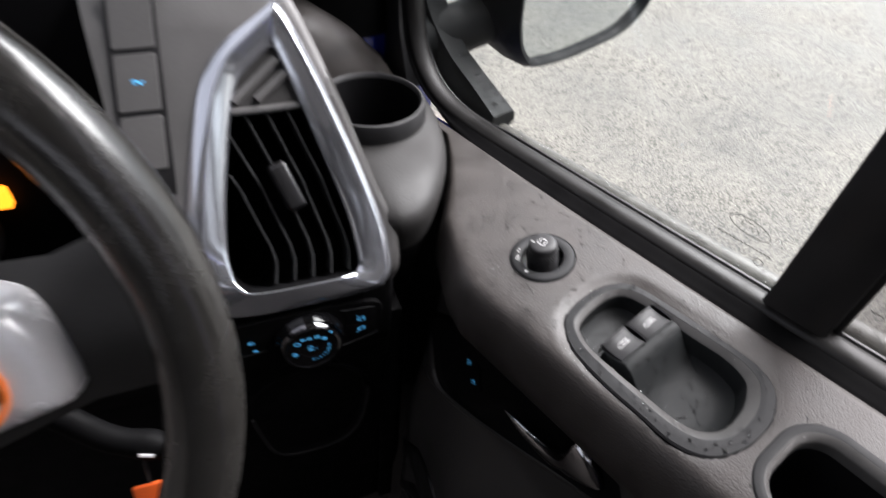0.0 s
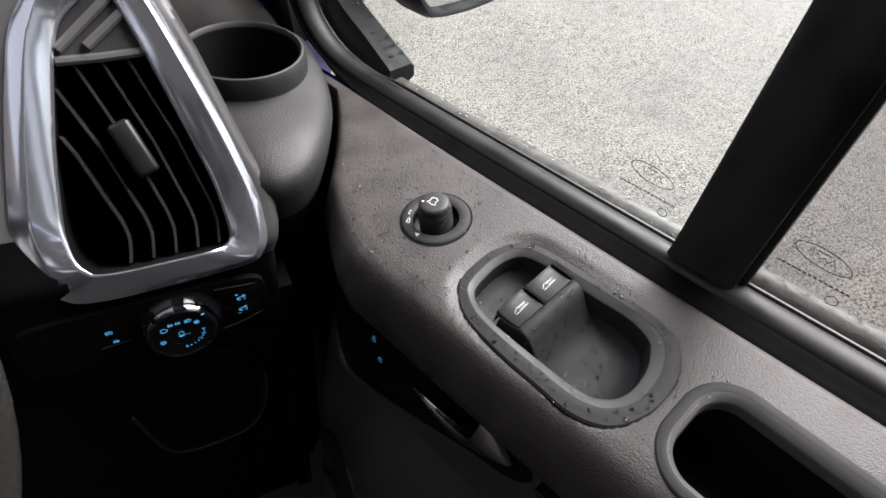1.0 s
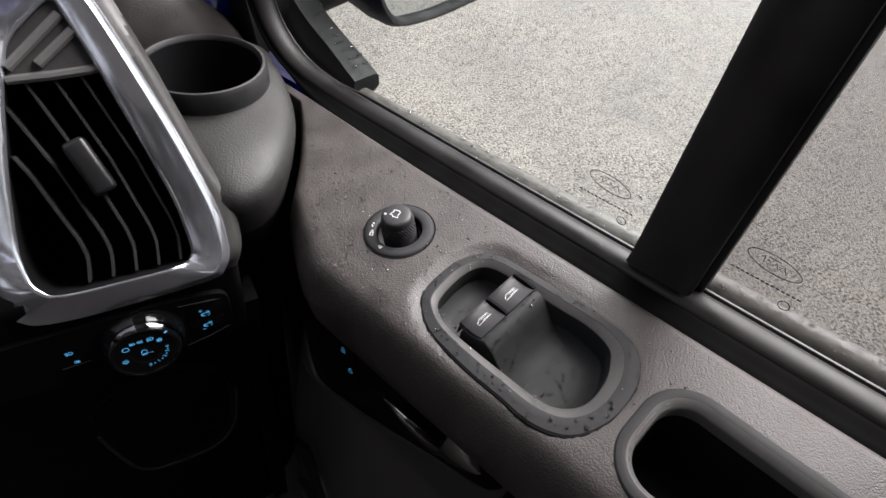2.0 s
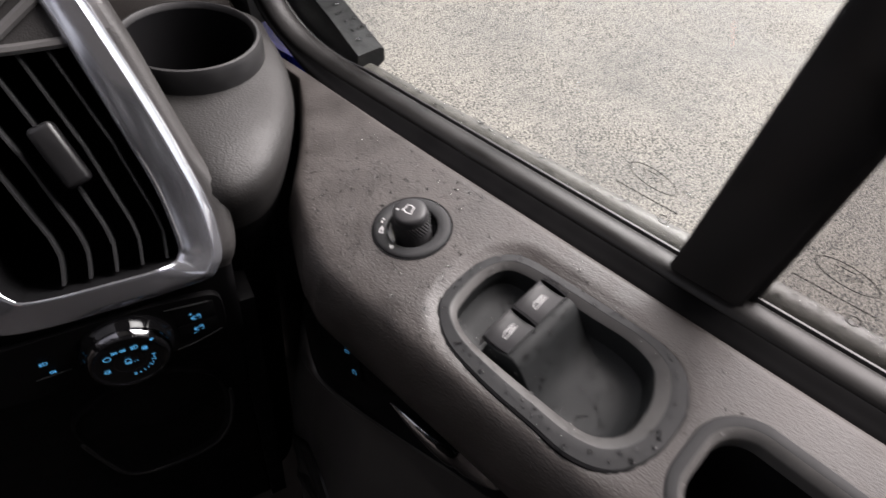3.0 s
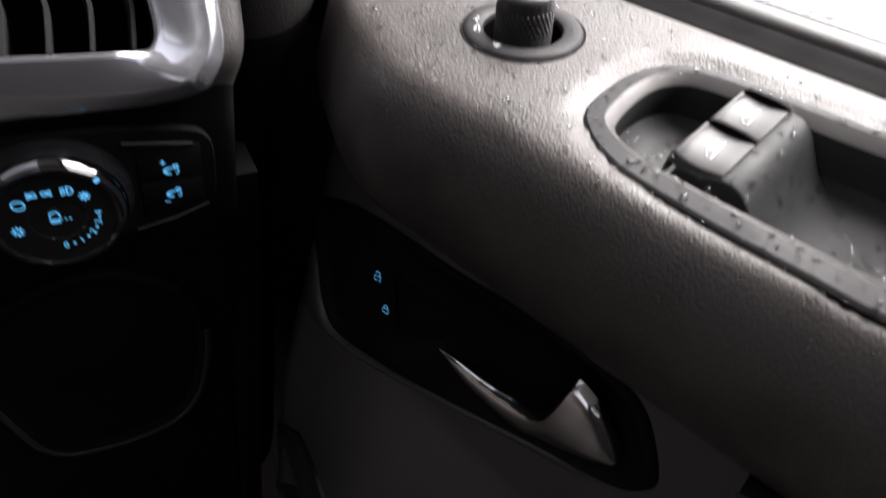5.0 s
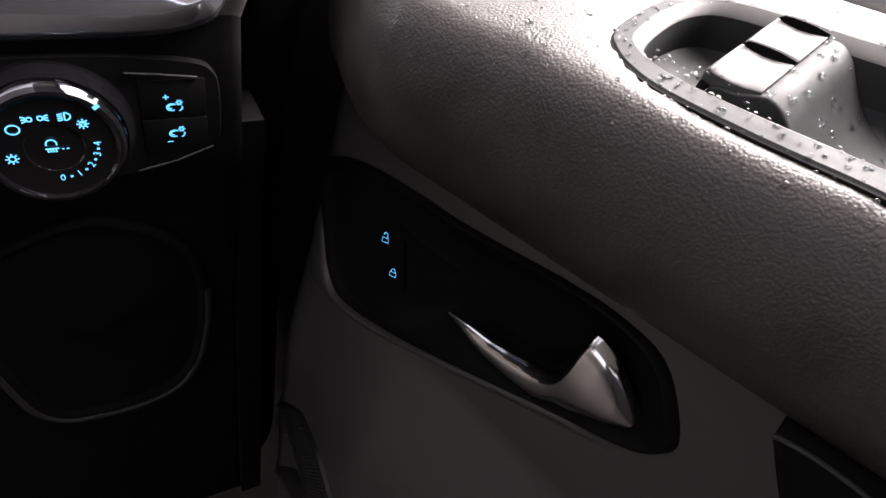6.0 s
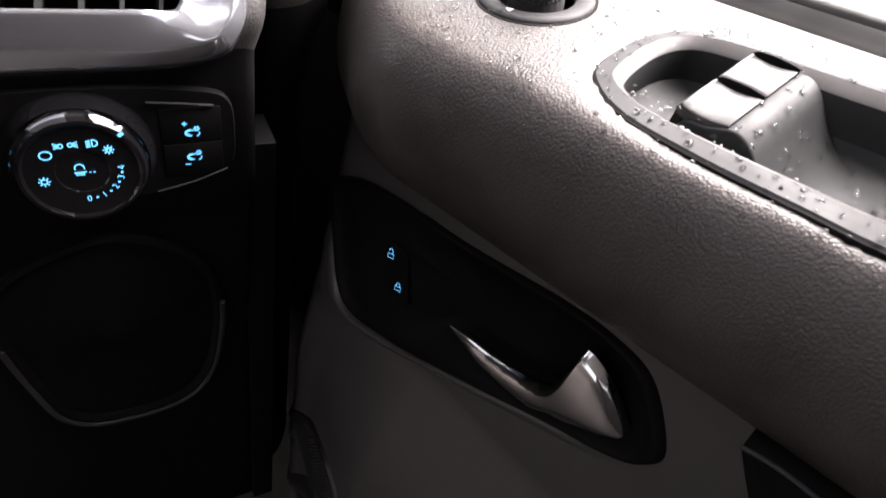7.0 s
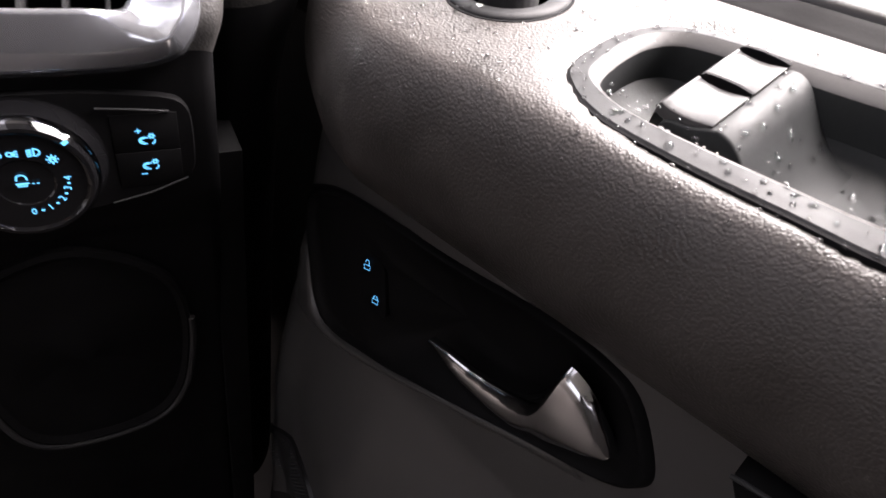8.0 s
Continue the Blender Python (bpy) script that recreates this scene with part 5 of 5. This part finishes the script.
rng = random.Random(7)
drops = []
PN = Vector((-0.172, 0.096, 1)).normalized()
PX = Vector((1, 0, 0.172)).normalized()
PY = PN.cross(PX)
bez = OUTER
tray_in = [p[:2] for p in bezel_row(1.1, 0)]
poc = rounded(P["cx"], P["cy"], P["hx"], P["hy"], P["r"], 10, P["lean"])
while len(drops) < 520:
    u, v = rng.uniform(-0.045, 0.062), rng.triangular(-0.24, 0.19, 0.07)
    if u < lerp(v, EDGE_V, EDGE_U) + 0.012:
        continue
    r = 0.00045 + 0.0007 * rng.random() ** 2.2
    h = top_z(u, v)
    if math.hypot(u - KNOB[0], v - KNOB[1]) < 0.028:
        if math.hypot(u - KNOB[0], v - KNOB[1]) < 0.019 or rng.random() < 0.6:
            continue
        h += 0.0019
    elif inside(u, v, poc):
        continue
    elif inside(u, v, tray_in):
        if v > -0.124 or rng.random() < 0.35:
            continue
        h, r = h - 0.0238, r * 1.1
    elif inside(u, v, bez):
        if rng.random() < 0.2:
            continue
        h += 0.0005 + sunk(v)
    elif v < 0.02 and rng.random() < 0.55:
        continue
    if r < 0.0006 and rng.random() < 0.2:
        continue
    drops.append(drop(Vector((u, v, h)), PX * rng.uniform(0.8, 1.3), PY * rng.uniform(0.8, 1.3), PN, r, r * 0.75))
# on the block behind the keys, the keys and the tray in front of them
HUMP_N = Vector((-0.1, -0.45, 1)).normalized()
for _ in range(34):
    p, u = HUMP[rng.randrange(14, 31)], rng.uniform(-0.019, 0.030)
    r = 0.0006 + 0.0008 * rng.random() ** 2
    drops.append(drop(Vector((u, p.x - 0.0015, top_z(u, p.x) + max(-0.026, p.y))), Vector((1, 0, 0.1)), HUMP_N.cross(Vector((1, 0, 0.1))), HUMP_N, r, r * 0.7))
for _ in range(12):
    u, v = rng.uniform(-0.014, 0.024), rng.uniform(-0.052, -0.039)
    drops.append(drop(Vector((u, v, top_z(u, v) - 0.0238)), PX, PY, PN, 0.0008, 0.0006))
for _ in range(46):
    k, j = rng.uniform(0.06, 0.42), rng.randrange(len(OUTER))
    u, v, z = bezel_row(k, 0.0005)[j]
    r = 0.0007 + 0.0007 * rng.random() ** 2
    drops.append(drop(Vector((u, v, z)), PX, PY * rng.uniform(0.9, 1.3), PN, r, r * 0.85))
for _ in range(26):
    u, v = rng.uniform(-0.012, 0.026), rng.uniform(-0.140, -0.106)
    r = 0.0006 + 0.0006 * rng.random() ** 2
    drops.append(drop(Vector((u, v, top_z(u, v) - 0.0241)), PX, PY, PN, r, r * 0.8))
# fine spray on the front of the pad
for _ in range(170):
    u, v = rng.gauss(0.012, 0.018), rng.gauss(0.085, 0.028)
    if u < lerp(v, EDGE_V, EDGE_U) + 0.016 or u > 0.06 or math.hypot(u - KNOB[0], v - KNOB[1]) < 0.028:
        continue
    r = 0.0004 + 0.0005 * rng.random() ** 2
    drops.append(drop(Vector((u, v, top_z(u, v))), PX, PY, PN, r, r * 0.85, 6))
# on the inner slope of the pad and low on the door
low_from = len(drops)
while len(drops) < low_from + 130:
    v, k = rng.uniform(-0.14, 0.06), rng.uniform(0.5, 9.5)
    i = int(k)
    a, b = ROLL[i], ROLL[i + 1]
    u, hh = a.x + (b.x - a.x) * (k - i), a.y + (b.y - a.y) * (k - i)
    d = (b - a).normalized()
    n = Vector((d.y, 0.096, -d.x)).normalized()
    n = n if n.z > 0 else -n
    r = 0.0005 + 0.0006 * rng.random() ** 2.5
    x = Vector((0, 1, 0))
    drops.append(drop(Vector((u, v, top_z(max(u, -0.041), v) + hh)), x, n.cross(x), n, r, r * 0.7))
for v, z in ((-0.0565, 0.9720), (-0.0495, 0.9480), (-0.0475, 0.9380), (-0.0455, 0.9260)):
    drops.append(drop(Vector((face_u(z, v), v, z)), Vector((0, 1, 0)), Vector((-0.4, 0, 0.9)), Vector((-0.9, 0, 0.4)), 0.0011, 0.0008))
rain = solid("rain_drops", joined(*drops), WATER, "small clear rain drops on the door pad", "water", DOOR, "stuff", 80)
sill_drops = []
for i in range(300):
    v = rng.uniform(-0.42, 0.19)
    r = 0.0006 + 0.0014 * rng.random() ** 2
    k = rng.uniform(0, 1)
    sill_drops.append(drop(Vector((0.1115 + 0.011 * k, v, 1.2495 - 0.124 * v + 0.0038 * min(1.0, 1.6 * k))), Vector((1, 0, -0.4)), Vector((0, 1, -0.13)), Vector((0.2, 0.1, 1)).normalized(), r, r * 0.7))
solid("sill_drops", joined(*sill_drops), WATER, "rain beads on the outer window sill", "water", DOOR, "stuff", 80)
base_drops = []
for i in range(150):
    k = rng.randrange(2, 24)
    p, q, t = up_e[k], lo_e[k], rng.uniform(0.3, 0.8)
    r = 0.0007 + 0.0012 * rng.random() ** 2
    base_drops.append(drop(Vector((0.1565, p.x, p.y)) + Vector((-rng.uniform(0, 0.02), 0, 0)), Vector((1, 0, 0)), Vector((0, 1, 0.5)).normalized(), Vector((0, -0.5, 1)).normalized(), r, r * 0.8))
solid("base_drops", joined(*base_drops), WATER, "rain beads on the mirror base", "water", DOOR, "stuff", 80)
runner = thing("water_drop", "large clear drop running down the window", "water drop", DOOR, (0.1035, -0.091, 1.303))
bead = drop(Vector((0.1036, -0.091, 1.303)), Vector((0, 1, 0)), Vector((0, 0, 1)), Vector((-1, 0, 0)), 0.0031, 0.0028, 20)
part("bead", (bead[0], bead[1] + [tuple(range(20))]), WATER, runner, "", 50)
